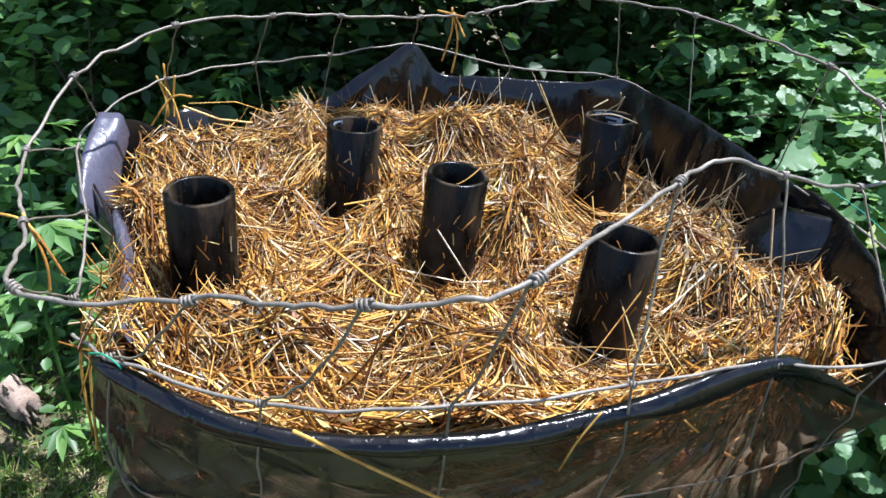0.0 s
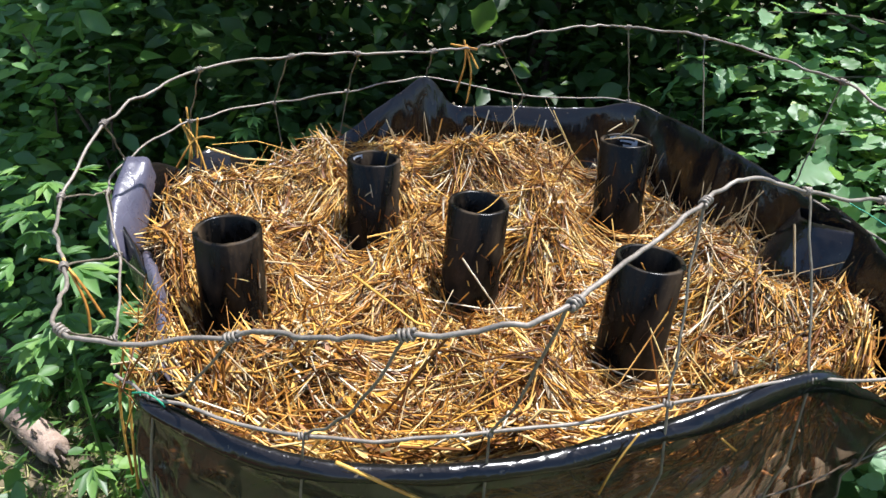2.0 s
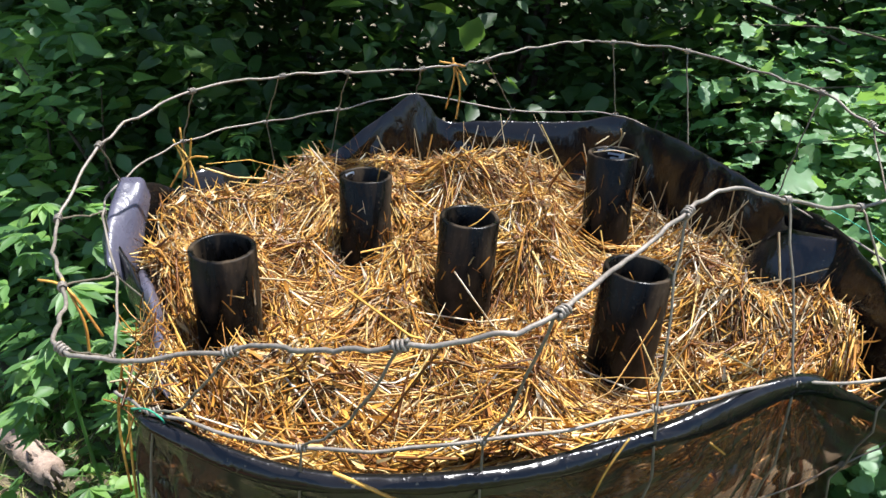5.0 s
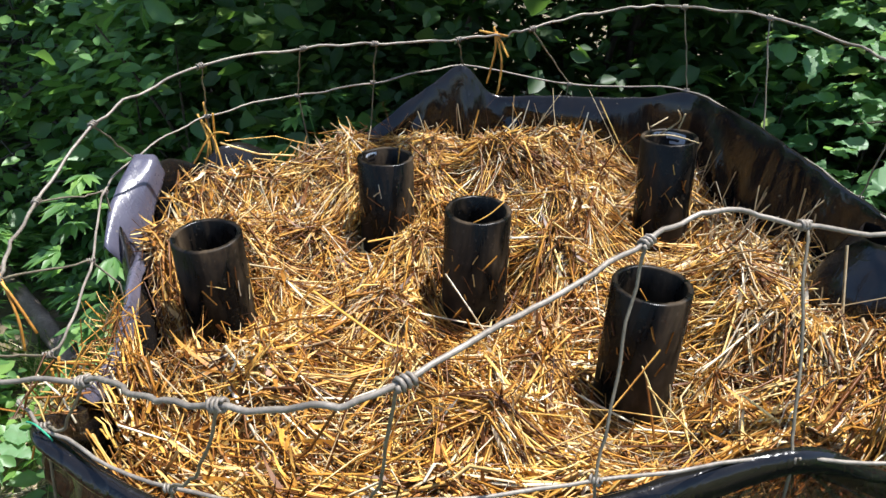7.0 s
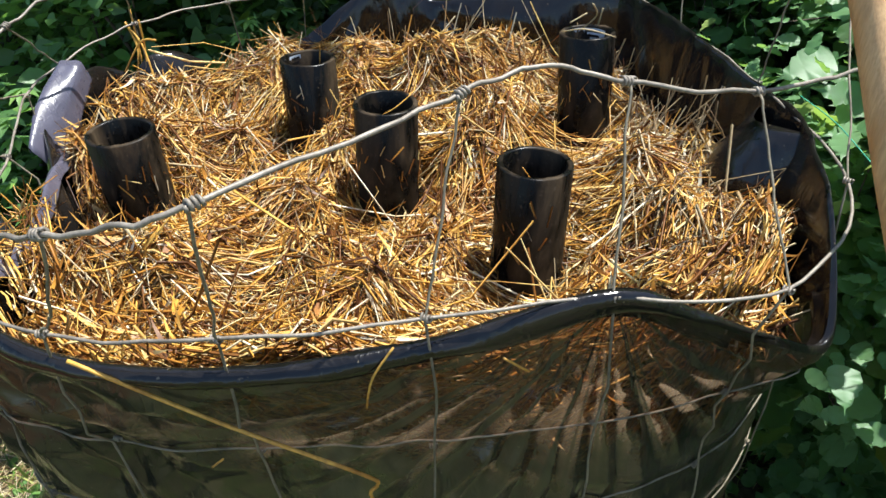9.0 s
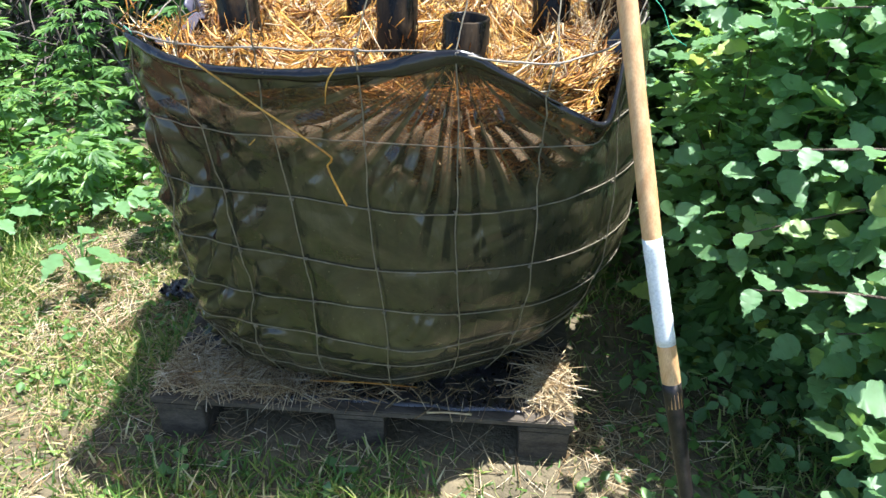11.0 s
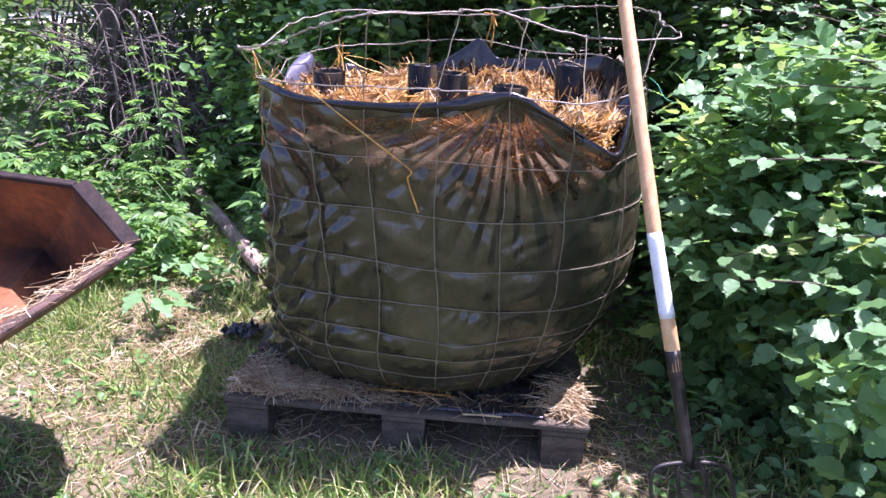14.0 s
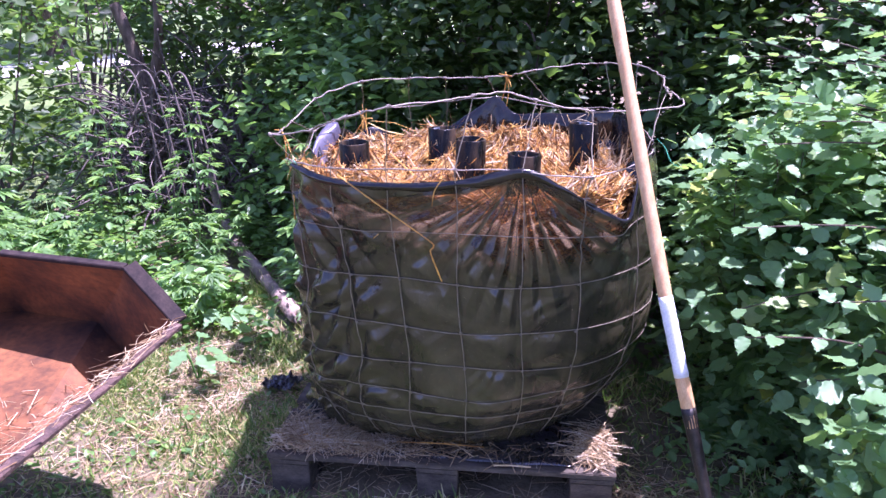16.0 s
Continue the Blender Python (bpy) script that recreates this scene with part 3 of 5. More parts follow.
def drape(x, y, head, length, lift):
    """Lays stalks on the bed: chord middles, ways and how far the middles stand above the chords."""
    cx, cy = np.cos(head) * length / 2, np.sin(head) * length / 2
    za, zb, zm = bed_top(x - cx, y - cy), bed_top(x + cx, y + cy), bed_top(x, y)
    flat = np.clip((zb - za) / length, -0.8, 0.8)
    mean = (za + zb) / 2
    sag = np.clip(zm - mean, -0.14 * length, 0.22 * length)
    mid = np.stack([x, y, np.maximum(mean, zm - 0.22 * length) + lift], 1)
    return mid, np.stack([np.cos(head), np.sin(head), flat], 1), sag


def clear_of_pipes(mid, way, length, gap=0.0548):
    """Which stalks pass by the pipes without running through them."""
    ok = np.ones(len(mid), bool)
    w = unit(way)
    for px, py, pz in PIPES:
        for q in np.linspace(-0.5, 0.5, 9):
            p = mid + w * (length * q)[:, None]
            ok &= np.hypot(p[:, 0] - px, p[:, 1] - py) > gap
    return ok


def planter_bag():
    bag = thing("planter_bag", "large round planter of black plastic film filled with golden straw", "planter")
    n = 860
    grid = np.linspace(-math.pi, math.pi, 4001)
    dense = 1 + 2.0 * smooth((1.15 - np.abs(grid + 1.5)) / 0.4)
    total = np.concatenate([[0], np.cumsum((dense[1:] + dense[:-1]) / 2)])
    angles = [float(q) for q in np.interp(np.arange(n) / n * total[-1], total, grid)]
    fr = [0.0, 0.012, 0.03, 0.05, 0.075] + list(np.linspace(0.09, 1, 150))
    verts, rows = [], []
    lip = []
    for a in angles:
        zl = float(at_angle(T_LIP, a, 2)) + 0.004 * noise.noise((math.cos(a) * 12, math.sin(a) * 12, 2)) + 0.014 * max(0.0, 1 - abs(a - 1.857) / 0.10)
        rl = float(at_angle(T_LIP, a)) + 0.004 * noise.noise((math.cos(a) * 14, math.sin(a) * 14, 9))
        lip.append((rl, zl))
    inner_f = [0.20, 0.17, 0.14, 0.115, 0.10, 0.085, 0.07, 0.055, 0.04, 0.028, 0.015]
    for k in inner_f:      # inside of the folded lip, from below upward
        row = []
        for a, (rl, zl) in zip(angles, lip):
            wob = noise.noise((math.cos(a) * 4, math.sin(a) * 4, k * 5))
            r = rl - 0.007 - 0.05 * k - 0.010 * noise.noise((math.cos(a) * 9, math.sin(a) * 9, k * 9)) * (k / 0.1)
            r -= 0.011 * min(1.0, k / 0.05) * (1 + pleat(a * 5.5 + k * 5 * math.sin(3 * a) + 1.2 * wob)) * (0.4 + abs(wob))
            h = (a - 1.857) * 0.64
            if abs(h) < 0.45:
                d = math.hypot(h, k)
                r -= 0.10 * d * (1 + pleat(math.atan2(h, k + 0.01) * 3.2 + 0.5 * wob)) * max(0.0, 1 - d / 0.45)
            if k > 0.1:
                r = min(r, float(at_angle(T_BELLY, a)) - 0.03)
            short = 1 - 0.85 * float(smooth((1.15 - abs(a + 1.28)) / 0.3))
            r = rl - 0.007 - (rl - 0.007 - r) * short
            z = zl - k * (1.35 if zl > 1.1 else 0.8) * short
            row.append(len(verts)); verts.append((CX + r * math.cos(a), CY + r * math.sin(a), z))
        rows.append(row)
    for dr, dz in ((-0.006, -0.004), (-0.003, 0.001), (0.0, 0.0)):
        row = []
        for a, (rl, zl) in zip(angles, lip):
            row.append(len(verts)); verts.append((CX + (rl + dr) * math.cos(a), CY + (rl + dr) * math.sin(a), zl + dz))
        rows.append(row)
    for f in fr[1:]:
        row = []
        for a, (rl, zl) in zip(angles, lip):
            z = zl + (0.147 - zl) * f
            r = shell(a, z, zl)
            if f < 0.05:
                r = rl + 0.003 + (r - rl) * (f / 0.05)
            row.append(len(verts)); verts.append((CX + r * math.cos(a), CY + r * math.sin(a), z))
        rows.append(row)
    faces = []
    for p, q in zip(rows, rows[1:]):
        for i in range(n):
            j = (i + 1) % n
            faces.append((p[i], q[i], q[j], p[j]))
    film = mesh_object("film", verts, faces, FILM, True, bag)
    film.data.materials.append(FILM_CLEAN)
    clean = (len(inner_f) + 3) * n
    film.data.polygons.foreach_set("material_index", [1 if i < clean else 0 for i in range(len(faces))])
    # the lip is turned outward and down along the front
    a0, a1, m = math.atan2(0.60 - CY, -0.29 - CX), math.atan2(0.80 - CY, 0.61 - CX), 240
    v, f = [], []
    hem = ((-0.007, 0.000), (-0.003, 0.006), (0.004, 0.005), (0.009, -0.003), (0.0115, -0.012), (0.0105, -0.022), (0.0085, -0.030), (0.0055, -0.034), (0.003, -0.030), (0.002, -0.012))
    for i in range(m):
        t = i / (m - 1)
        a = a0 + (a1 - a0) * t
        rl, zl = float(at_angle(T_LIP, a)), float(at_angle(T_LIP, a, 2))
        end = min(1.0, 12 * t, 7 * (1 - t))
        size = (0.52 + 0.30 * noise.noise((t * 9, 2, 0)) + 0.35 * math.exp(-((t - 0.70) / 0.10) ** 2)) * (0.25 + 0.75 * end)
        for k, (dr, dz) in enumerate(hem):
            w = 1.4 * noise.noise((t * 13, k * 0.35, 4)) + 0.6 * noise.noise((t * 34, k * 0.3, 9))
            r = rl + 0.002 + (dr + 0.0022 * w) * min(1.0, 0.4 + end)
            v.append((CX + r * math.cos(a), CY + r * math.sin(a), zl + dz * size + 0.0015 * w))
    q = len(hem)
    for i in range(m - 1):
        for k in range(q):
            l = (k + 1) % q
            f.append((i * q + k, i * q + l, (i + 1) * q + l, (i + 1) * q + k))
    tagged(mesh_object("rolled_edge", v, f, FILM_CLEAN, True, bag), "glossy black hem of film rolled over the rim")
    # straw bed, its very dark colour standing for shade between the stalks
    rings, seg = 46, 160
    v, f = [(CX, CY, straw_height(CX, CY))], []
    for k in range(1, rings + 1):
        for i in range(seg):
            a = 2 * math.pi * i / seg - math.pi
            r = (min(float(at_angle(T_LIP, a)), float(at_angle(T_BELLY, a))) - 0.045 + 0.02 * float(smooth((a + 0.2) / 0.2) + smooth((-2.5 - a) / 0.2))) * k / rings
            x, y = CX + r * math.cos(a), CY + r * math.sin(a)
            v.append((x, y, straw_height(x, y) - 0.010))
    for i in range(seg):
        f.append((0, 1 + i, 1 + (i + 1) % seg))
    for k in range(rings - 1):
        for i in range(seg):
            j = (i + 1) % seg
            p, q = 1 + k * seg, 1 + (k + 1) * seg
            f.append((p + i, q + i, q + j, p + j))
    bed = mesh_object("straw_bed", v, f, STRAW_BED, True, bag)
    return bag


BAG = planter_bag()


def inside(mid, way, length, lift=0.008, gap=0.014):
    """Which stalks stay within the rim, or pass over it."""
    ok = np.ones(len(mid), bool)
    for t in (-0.5, -0.25, 0.25, 0.5):
        p = mid + unit(way) * (t * length)[:, None]
        a = np.arctan2(p[:, 1] - CY, p[:, 0] - CX)
        r = np.hypot(p[:, 0] - CX, p[:, 1] - CY)
        zl = at_angle(T_LIP, a, 2)
        wall = at_angle(T_LIP, a)
        wall = np.where(p[:, 2] < zl - 0.05, np.minimum(wall, at_angle(T_BELLY, a) - 0.012), wall)
        ok &= (r < wall - gap) | (p[:, 2] > zl + lift)
    return ok


def spread_over(rng, n, most):
    """Places strewn evenly over the bed: angle, share of the radius, x and y."""
    a = rng.uniform(-math.pi, math.pi, n)
    e = np.sqrt(rng.uniform(0, 1, n)) * most
    r = e * (at_angle(T_LIP, a) - 0.02)
    return a, e, CX + r * np.cos(a), CY + r * np.sin(a)


def lie(x, y):
    """The way in which the straw lies, in swirls, and round the pipes."""
    head = np.array([2.2 * noise.noise((p * 3.2, q * 3.2, 11)) * math.pi for p, q in zip(x, y)])
    for px, py, pz in PIPES:
        d = np.hypot(x - px, y - py)
        head = np.where(d < 0.11, np.arctan2(y - py, x - px) + math.pi / 2, head)
    return head


def straw_layer():
    rng = np.random.default_rng(4)
    n = 54000
    a, e, x, y = spread_over(rng, n, 0.965)
    head = np.where(rng.uniform(size=n) < 0.5, lie(x, y), rng.uniform(0, 2 * math.pi, n)) + rng.normal(size=n) * 0.45
    round_edge = (e > 0.82) & (rng.uniform(size=n) < 0.5)
    head = np.where(round_edge, a + math.pi / 2 + rng.normal(size=n) * 0.35, head)
    length = np.clip(rng.lognormal(-2.75, 0.6, n), 0.015, 0.22)
    reach = (1 - e) * at_angle(T_LIP, a)
    length = np.where(np.abs(np.cos(head - a)) * length * 0.5 > reach + 0.03, length * 0.5, length)
    mid, way, sag = drape(x, y, head, length, rng.uniform(-0.026, 0.016, n))
    way[:, 2] += rng.normal(size=n) * 0.20
    up = rng.uniform(size=n) < 0.022
    way[:, 2] = np.where(up, rng.uniform(0.3, 1.8, n), way[:, 2])
    mid[:, 2] += np.where(up, length * 0.25, 0)
    ok = inside(mid, way, length) & clear_of_pipes(mid, way, length)
    mid, way, length, sag = mid[ok], way[ok], length[ok], sag[ok]
    dull = rng.uniform(size=len(mid)) < 0.14 + 0.50 * smooth((mid[:, 0] - 0.28) / 0.3) * smooth((mid[:, 1] - 0.85) / 0.25)
    wd = 0.0006 + 0.0022 * rng.uniform(size=len(mid)) ** 2.2
    for pick, mat, label in ((~dull, STRAW, "loose golden wheat straw heaped in the planter"), (dull, STRAW_OLD, "dull weathered straw mixed into the golden straw")):
        ob = stalks("straw", mid[pick], way[pick], length[pick], wd[pick], mat, bend=0.11, rng=rng, sag=sag[pick])
        tagged(ob, label, "straw", kind="stuff")
    # flat broken sheaths and chaff
    m = 12000
    a, e, x, y = spread_over(rng, m, 0.95)
    hd, tl = rng.uniform(0, 2 * math.pi, m), rng.normal(size=m) * 0.35
    ln = rng.uniform(0.012, 0.060, m)
    mid, way, sag = drape(x, y, hd, ln, rng.uniform(0.002, 0.018, m))
    way[:, 2] += tl
    ok = inside(mid, way, ln) & clear_of_pipes(mid + unit(way) * (ln / 2)[:, None], way, ln)
    ob = scatter("chaff", mid[ok], way[ok], unit(rng.normal(size=(m, 3)) * 0.7 + np.array((0, 0, 1)))[ok], ln[ok], rng.uniform(0.0012, 0.0042, m)[ok], STRAW, shape=(BLADE_V, BLADE_F))
    tagged(ob, "flat broken straw leaves and chaff", "straw", kind="stuff")
    # bundles of longer stalks lying side by side
    g = 900
    a, e, bx, by = spread_over(rng, g, 0.90)
    head = lie(bx, by) + rng.normal(size=g) * 0.5
    head = np.where(e > 0.72, a + math.pi / 2 + rng.normal(size=g) * 0.3, head)
    i = np.repeat(np.arange(g), rng.integers(5, 15, g))
    m = len(i)
    ln = np.clip(rng.lognormal(-2.15, 0.35, m), 0.05, 0.24) * np.where(e[i] > 0.8, 0.8, 1.0)
    hd = head[i] + rng.normal(size=m) * 0.14
    off, sh = rng.normal(size=m) * 0.014, rng.normal(size=m) * 0.03
    x, y = bx[i] - np.sin(hd) * off + np.cos(hd) * sh, by[i] + np.cos(hd) * off + np.sin(hd) * sh
    mid, way, sag = drape(x, y, hd, ln, rng.uniform(0.004, 0.016, m))
    way[:, 2] += rng.normal(size=m) * 0.07
    ok = inside(mid, way, ln) & clear_of_pipes(mid, way, ln)
    mid, way, ln, sag = mid[ok], way[ok], ln[ok], sag[ok]
    ob = stalks("straw", mid, way, ln, 0.0010 + 0.0019 * rng.uniform(size=len(mid)) ** 1.6, STRAW, bend=0.05, rng=rng, sag=sag)
    tagged(ob, "bundles of long golden straw lying side by side", "straw", kind="stuff")
    # stalks pressed against the inside of the film
    m = 6500
    a = rng.uniform(-2.45, -0.3, m)
    z = rng.uniform(0.84, 1.10, m)
    r = np.minimum(at_angle(T_LIP, a), at_angle(T_BELLY, a)) - 0.022 - rng.uniform(0, 0.016, m)
    t = rng.normal(size=m) * 0.5
    way = np.stack([-np.sin(a) * np.cos(t), np.cos(a) * np.cos(t), np.sin(t)], 1)
    ln = rng.uniform(0.02, 0.10, m)
    mid = np.stack([CX + r * np.cos(a), CY + r * np.sin(a), z], 1)
    ok = inside(mid, way, ln, 0.008, 0.012)
    mid, way, ln = mid[ok], way[ok], ln[ok]
    # more of it on the slope below the gathered rim
    k = 5000
    a, e = rng.uniform(-1.6, -0.2, k), rng.uniform(0.80, 0.99, k)
    r = e * np.minimum(at_angle(T_LIP, a), at_angle(T_BELLY, a))
    l2 = rng.uniform(0.02, 0.09, k)
    m2, w2, sag = drape(CX + r * np.cos(a), CY + r * np.sin(a), a + math.pi / 2 + rng.normal(size=k) * 0.7, l2, rng.uniform(-0.004, 0.014, k))
    w2[:, 2] += rng.normal(size=k) * 0.2
    ok = inside(m2, w2, l2, 0.008, 0.010)
    mid, way, ln = np.concatenate([mid, m2[ok]]), np.concatenate([way, w2[ok]]), np.concatenate([ln, l2[ok]])
    m = len(mid)
    ob = stalks("straw", mid, way, ln, rng.uniform(0.0012, 0.0025, m), STRAW, rng=rng)
    tagged(ob, "straw pressed against the inside of the black film", "straw", kind="stuff")


straw_layer()


def pipe(x, y, top, tilt, turn):
    p = thing("drain_pipe", "short upright black plastic pipe sunk in the straw", "pipe", "pipes in the planter", at=(x, y, top))
    p.rotation_euler = (radians(tilt), 0, radians(turn))
    n, low = 48, -0.32
    prof = [(0.0535, low), (0.0535, -0.002), (0.0520, 0.0), (0.0465, 0.0), (0.0450, -0.002), (0.0450, low)]
    v, f = [], []
    for r, z in prof:
        for i in range(n):
            a = 2 * math.pi * i / n
            w = 1 + 0.006 * math.sin(3 * a)
            v.append((r * w * math.cos(a), r * w * math.sin(a), z + (0.0012 * noise.noise((math.cos(a) * 4, math.sin(a) * 4, x * 9)) if z > -0.1 else 0)))
    for k in range(len(prof) - 1):
        for i in range(n):
            j = (i + 1) % n
            f.append((k * n + i, k * n + j, (k + 1) * n + j, (k + 1) * n + i))
    wall = mesh_object("pipe_wall", v, f, PIPE, True, p)
    fill = bmesh.new()
    bmesh.ops.create_circle(fill, cap_ends=True, segments=24, radius=0.0445)
    bmesh.ops.translate(fill, verts=fill.verts, vec=(0, 0, -0.16))
    part("soil_plug", fill, SOIL, p, "dark soil inside the pipe")
    rng = np.random.default_rng(int(1000 + x * 100))
    m = 44
    a, z = rng.uniform(0, 2 * math.pi, m), -0.135 * rng.uniform(0.15, 1, m) ** 0.6
    tl = math.pi / 2 + rng.normal(size=m) * 0.5
    at = np.stack([0.0552 * np.cos(a), 0.0552 * np.sin(a), z], 1)
    way = np.stack([-np.sin(a) * np.cos(tl), np.cos(a) * np.cos(tl), np.sin(tl)], 1)
    bits = stalks("stuck_straw", at, way, rng.uniform(0.008, 0.034, m), rng.uniform(0.0006, 0.0018, m), STRAW, wall, 0.02, rng)
    bits["kind"] = "stuff"


for (px, py, pz), tilt, turn in zip(PIPES, (2, 2, 1.5, 3, 2), (20, 190, 90, 250, 140)):
    pipe(px, py, pz, tilt, turn)


# ---- wire fence round the planter ----
RING = [STAYS[0][0], (-0.26, 0.535, 1.262), STAYS[1][0], (-0.07, 0.50, 1.315), STAYS[2][0], (0.075, 0.478, 1.355), STAYS[3][0], (0.20, 0.60, 1.372), STAYS[4][0], (0.34, 0.775, 1.385), STAYS[5][0], STAYS[6][0],
        (0.66, 0.985, 1.322), (0.765, 1.075, 1.328), (0.755, 1.13, 1.345), STAYS[7][0], STAYS[8][0], (0.60, 1.47, 1.382), STAYS[9][0], STAYS[10][0], (0.286, 1.77, 1.372), (0.16, 1.71, 1.362), STAYS[11][0], (0.0, 1.62, 1.33), STAYS[12][0],
        STAYS[13][0], STAYS[14][0], STAYS[15][0], (-0.53, 1.17, 1.305), STAYS[16][0], STAYS[17][0], (-0.49, 0.80, 1.222), STAYS[18][0], (-0.375, 0.62, 1.24)]


def wavy(path, size, seed):
    return [Vector(p) + Vector((noise.noise((i * 0.43, seed, 0.5)), noise.noise((i * 0.43, seed, 5.5)), noise.noise((i * 0.43, seed, 9.5)))) * size for i, p in enumerate(path)]


def on_film(a, z, out=0.002):
    zl = float(at_angle(T_LIP, a, 2))
    r = max(shell(a + 0.007 * k, min(z + 0.004 * q, zl - 0.03), zl) for k in (-2, -1, 0, 1, 2) for q in (-1, 0, 1)) + out
    return Vector((CX + r * math.cos(a), CY + r * math.sin(a), z))


def knot(where, along, parent, size=1.0):
    d = Vector(along).normalized()
    s = d.orthogonal().normalized()
    u = d.cross(s)
    path = [Vector(where) + d * ((i / 21 - 0.5) * 0.014 * size) + (s * math.cos(i * 0.95) + u * math.sin(i * 0.95)) * 0.0046 * size for i in range(22)]
    tube("knot", path, 0.0019 * size, WIRE if size > 0.7 else WIRE_OLD, parent, 5)


def wire_fence():
    fence = thing("wire_fence", "bent galvanised field fence wrapped round the planter", "fence")
    ring = wavy(spline(RING, 8, True), 0.006, 1)
    tube("top_wire", ring, 0.0024, WIRE, fence, 8, True)
    lipw = [s[1] for s in STAYS]
    tube("line_wire", wavy(spline([(-0.315, 0.60, 1.172)] + lipw[1:] + [(-0.40, 0.76, 1.125), lipw[0]], 8), 0.005, 2), 0.0020, WIRE, fence, 6)
    for z in ROWS_Z:
        path = [on_film(2 * math.pi * i / 220 - math.pi, z + 0.006 * math.sin(5 * 2 * math.pi * i / 220 + z * 30)) for i in range(220)]
        path = [(path[i - 1] + path[i] * 2 + path[(i + 1) % 220]) / 4 for i in range(220)]
        tube("line_wire", path, 0.0014, WIRE_OLD, fence, 6, True)
    for k, (top, low) in enumerate(STAYS):
        a = math.atan2(low[1] - CY, low[0] - CX)
        top, low = Vector(top), Vector(low)
        mid = top.lerp(low, 0.55) + Vector((0, 0, -0.022 if k in (1, 2, 3) else 0)) + Vector((noise.noise((k, 1, 0)), noise.noise((k, 2, 0)), 0)) * 0.02
        upper = spline([top, mid, low], 8)
        drift = lambda z: a + 0.012 * math.sin(z * 9 + k) + 0.036 * min(1.0, max(0.0, (1.0 - z) / 0.4))
        lower = [on_film(drift(z), z, 0.008) for z in np.linspace(1.10, 0.22, 26)]
        stay = tube("stay_wire", wavy(upper + lower, 0.0035, k + 20), 0.0015, WIRE_OLD, fence, 6)
        i = min(range(len(ring)), key=lambda q: (ring[q] - top).length)
        knot(ring[i], ring[(i + 1) % len(ring)] - ring[i - 1], stay, 0.95)
        knot(low, low.cross(Vector((0, 0, 1))), stay, 0.75)
        if low.y < 1.3:
            for z in ROWS_Z:
                q = on_film(drift(z), z, 0.004)
                knot(q, Vector((-math.sin(a), math.cos(a), 0)), stay, 0.6)


wire_fence()


# ---- pallet ----
def pallet():
    p = thing("pallet", "grey weathered wooden pallet under the planter, straw on it", "pallet", at=(0.713, 0.889, 0))
    ux, vx = Vector((-0.9333, -0.3592, 0)), Vector((-0.3592, 0.9333, 0))
    turn = Matrix((ux, -vx, Vector((0, 0, 1)))).transposed()

    def board(name, u0, u1, v0, v1, z0, z1, seed):
        bm = box_bm((u1 - u0, v1 - v0, z1 - z0), 0.003, 0.0015, seed)
        for v in bm.verts:
            q = v.co + Vector(((u0 + u1) / 2, 0, (z0 + z1) / 2))
            v.co = ux * q.x + vx * (q.y + (v0 + v1) / 2) + Vector((0, 0, q.z))
        bmesh.ops.recalc_face_normals(bm, faces=bm.faces[:])
        part(name, bm, PALLET, p, smooth=False)

    for i, (v0, v1) in enumerate(((0.0, 0.145), (0.19, 0.29), (0.34, 0.485), (0.525, 0.66), (0.70, 0.80), (0.855, 1.0))):
        board("deck_board", 0.0, 1.2, v0, v1, 0.122, 0.143, i)
    for i, u0 in enumerate((0.005, 0.5275, 1.05)):
        board("stringer", u0, u0 + 0.145, 0.003, 0.997, 0.100, 0.1215, 10 + i)
        for j, v0 in enumerate((0.008, 0.45, 0.895)):
            board("block", u0 + 0.002, u0 + 0.142, v0, v0 + 0.098, -0.012, 0.0995, 20 + 3 * i + j)
        board("bottom_board", u0, u0 + 0.145, 0.0, 1.0, -0.036, -0.0125, 40 + i)


pallet()


# ---- garden fork leaning on the wire ----
def garden_fork():
    fork = thing("garden_fork", "four-tined garden fork with taped wooden shaft, leaning on the wire", "fork")
    socket, mark, high = Vector((1.029, 0.593, 0.34)), Vector((0.839, 0.713, 0.885)), Vector((0.65, 0.92, 1.40))
    line = lambda k: socket.lerp(mark, k) if k <= 1 else mark + (high - mark) * (k - 1)
    wob = lambda t: 0.0182 + 0.0008 * math.sin(t * 23)
    k0, k1, k2, k3 = 0.49, 0.63, 1.0, 2.55
    tube("shaft", [line(0.4 + (k3 - 0.4) * i / 40) for i in range(41)], wob, SHAFT, fork, 16)
    tagged(tube("tape", [line(k1 + (k2 - k1) * i / 12) for i in range(13)], lambda t: 0.0192 + 0.0005 * math.sin(t * 31), TAPE, fork, 16), "dirty white tape wrapped round the shaft")
    head = tagged(tube("socket", [line(-0.02 + (k0 + 0.02) * i / 14) for i in range(15)], lambda t: 0.013 + 0.0065 * t, IRON, fork, 14), "black iron socket")
    across = Vector((0.86, 0.50, 0.02)).normalized()
    down = Vector((0.10, -0.06, -0.33)).normalized()
    root = line(0.0)
    for s in (-0.105, -0.035, 0.035, 0.105):
        pts = [root, root + across * s * 0.8 + down * 0.012, root + across * s + down * 0.05, root + across * s * 1.02 + down * 0.16, root + across * s * 1.0 + down * 0.30, root + across * s + down * 0.355]
        tube("tine", spline(pts, 6), lambda t: 0.0072 * (1 - 0.5 * t), IRON, head, 8)


garden_fork()


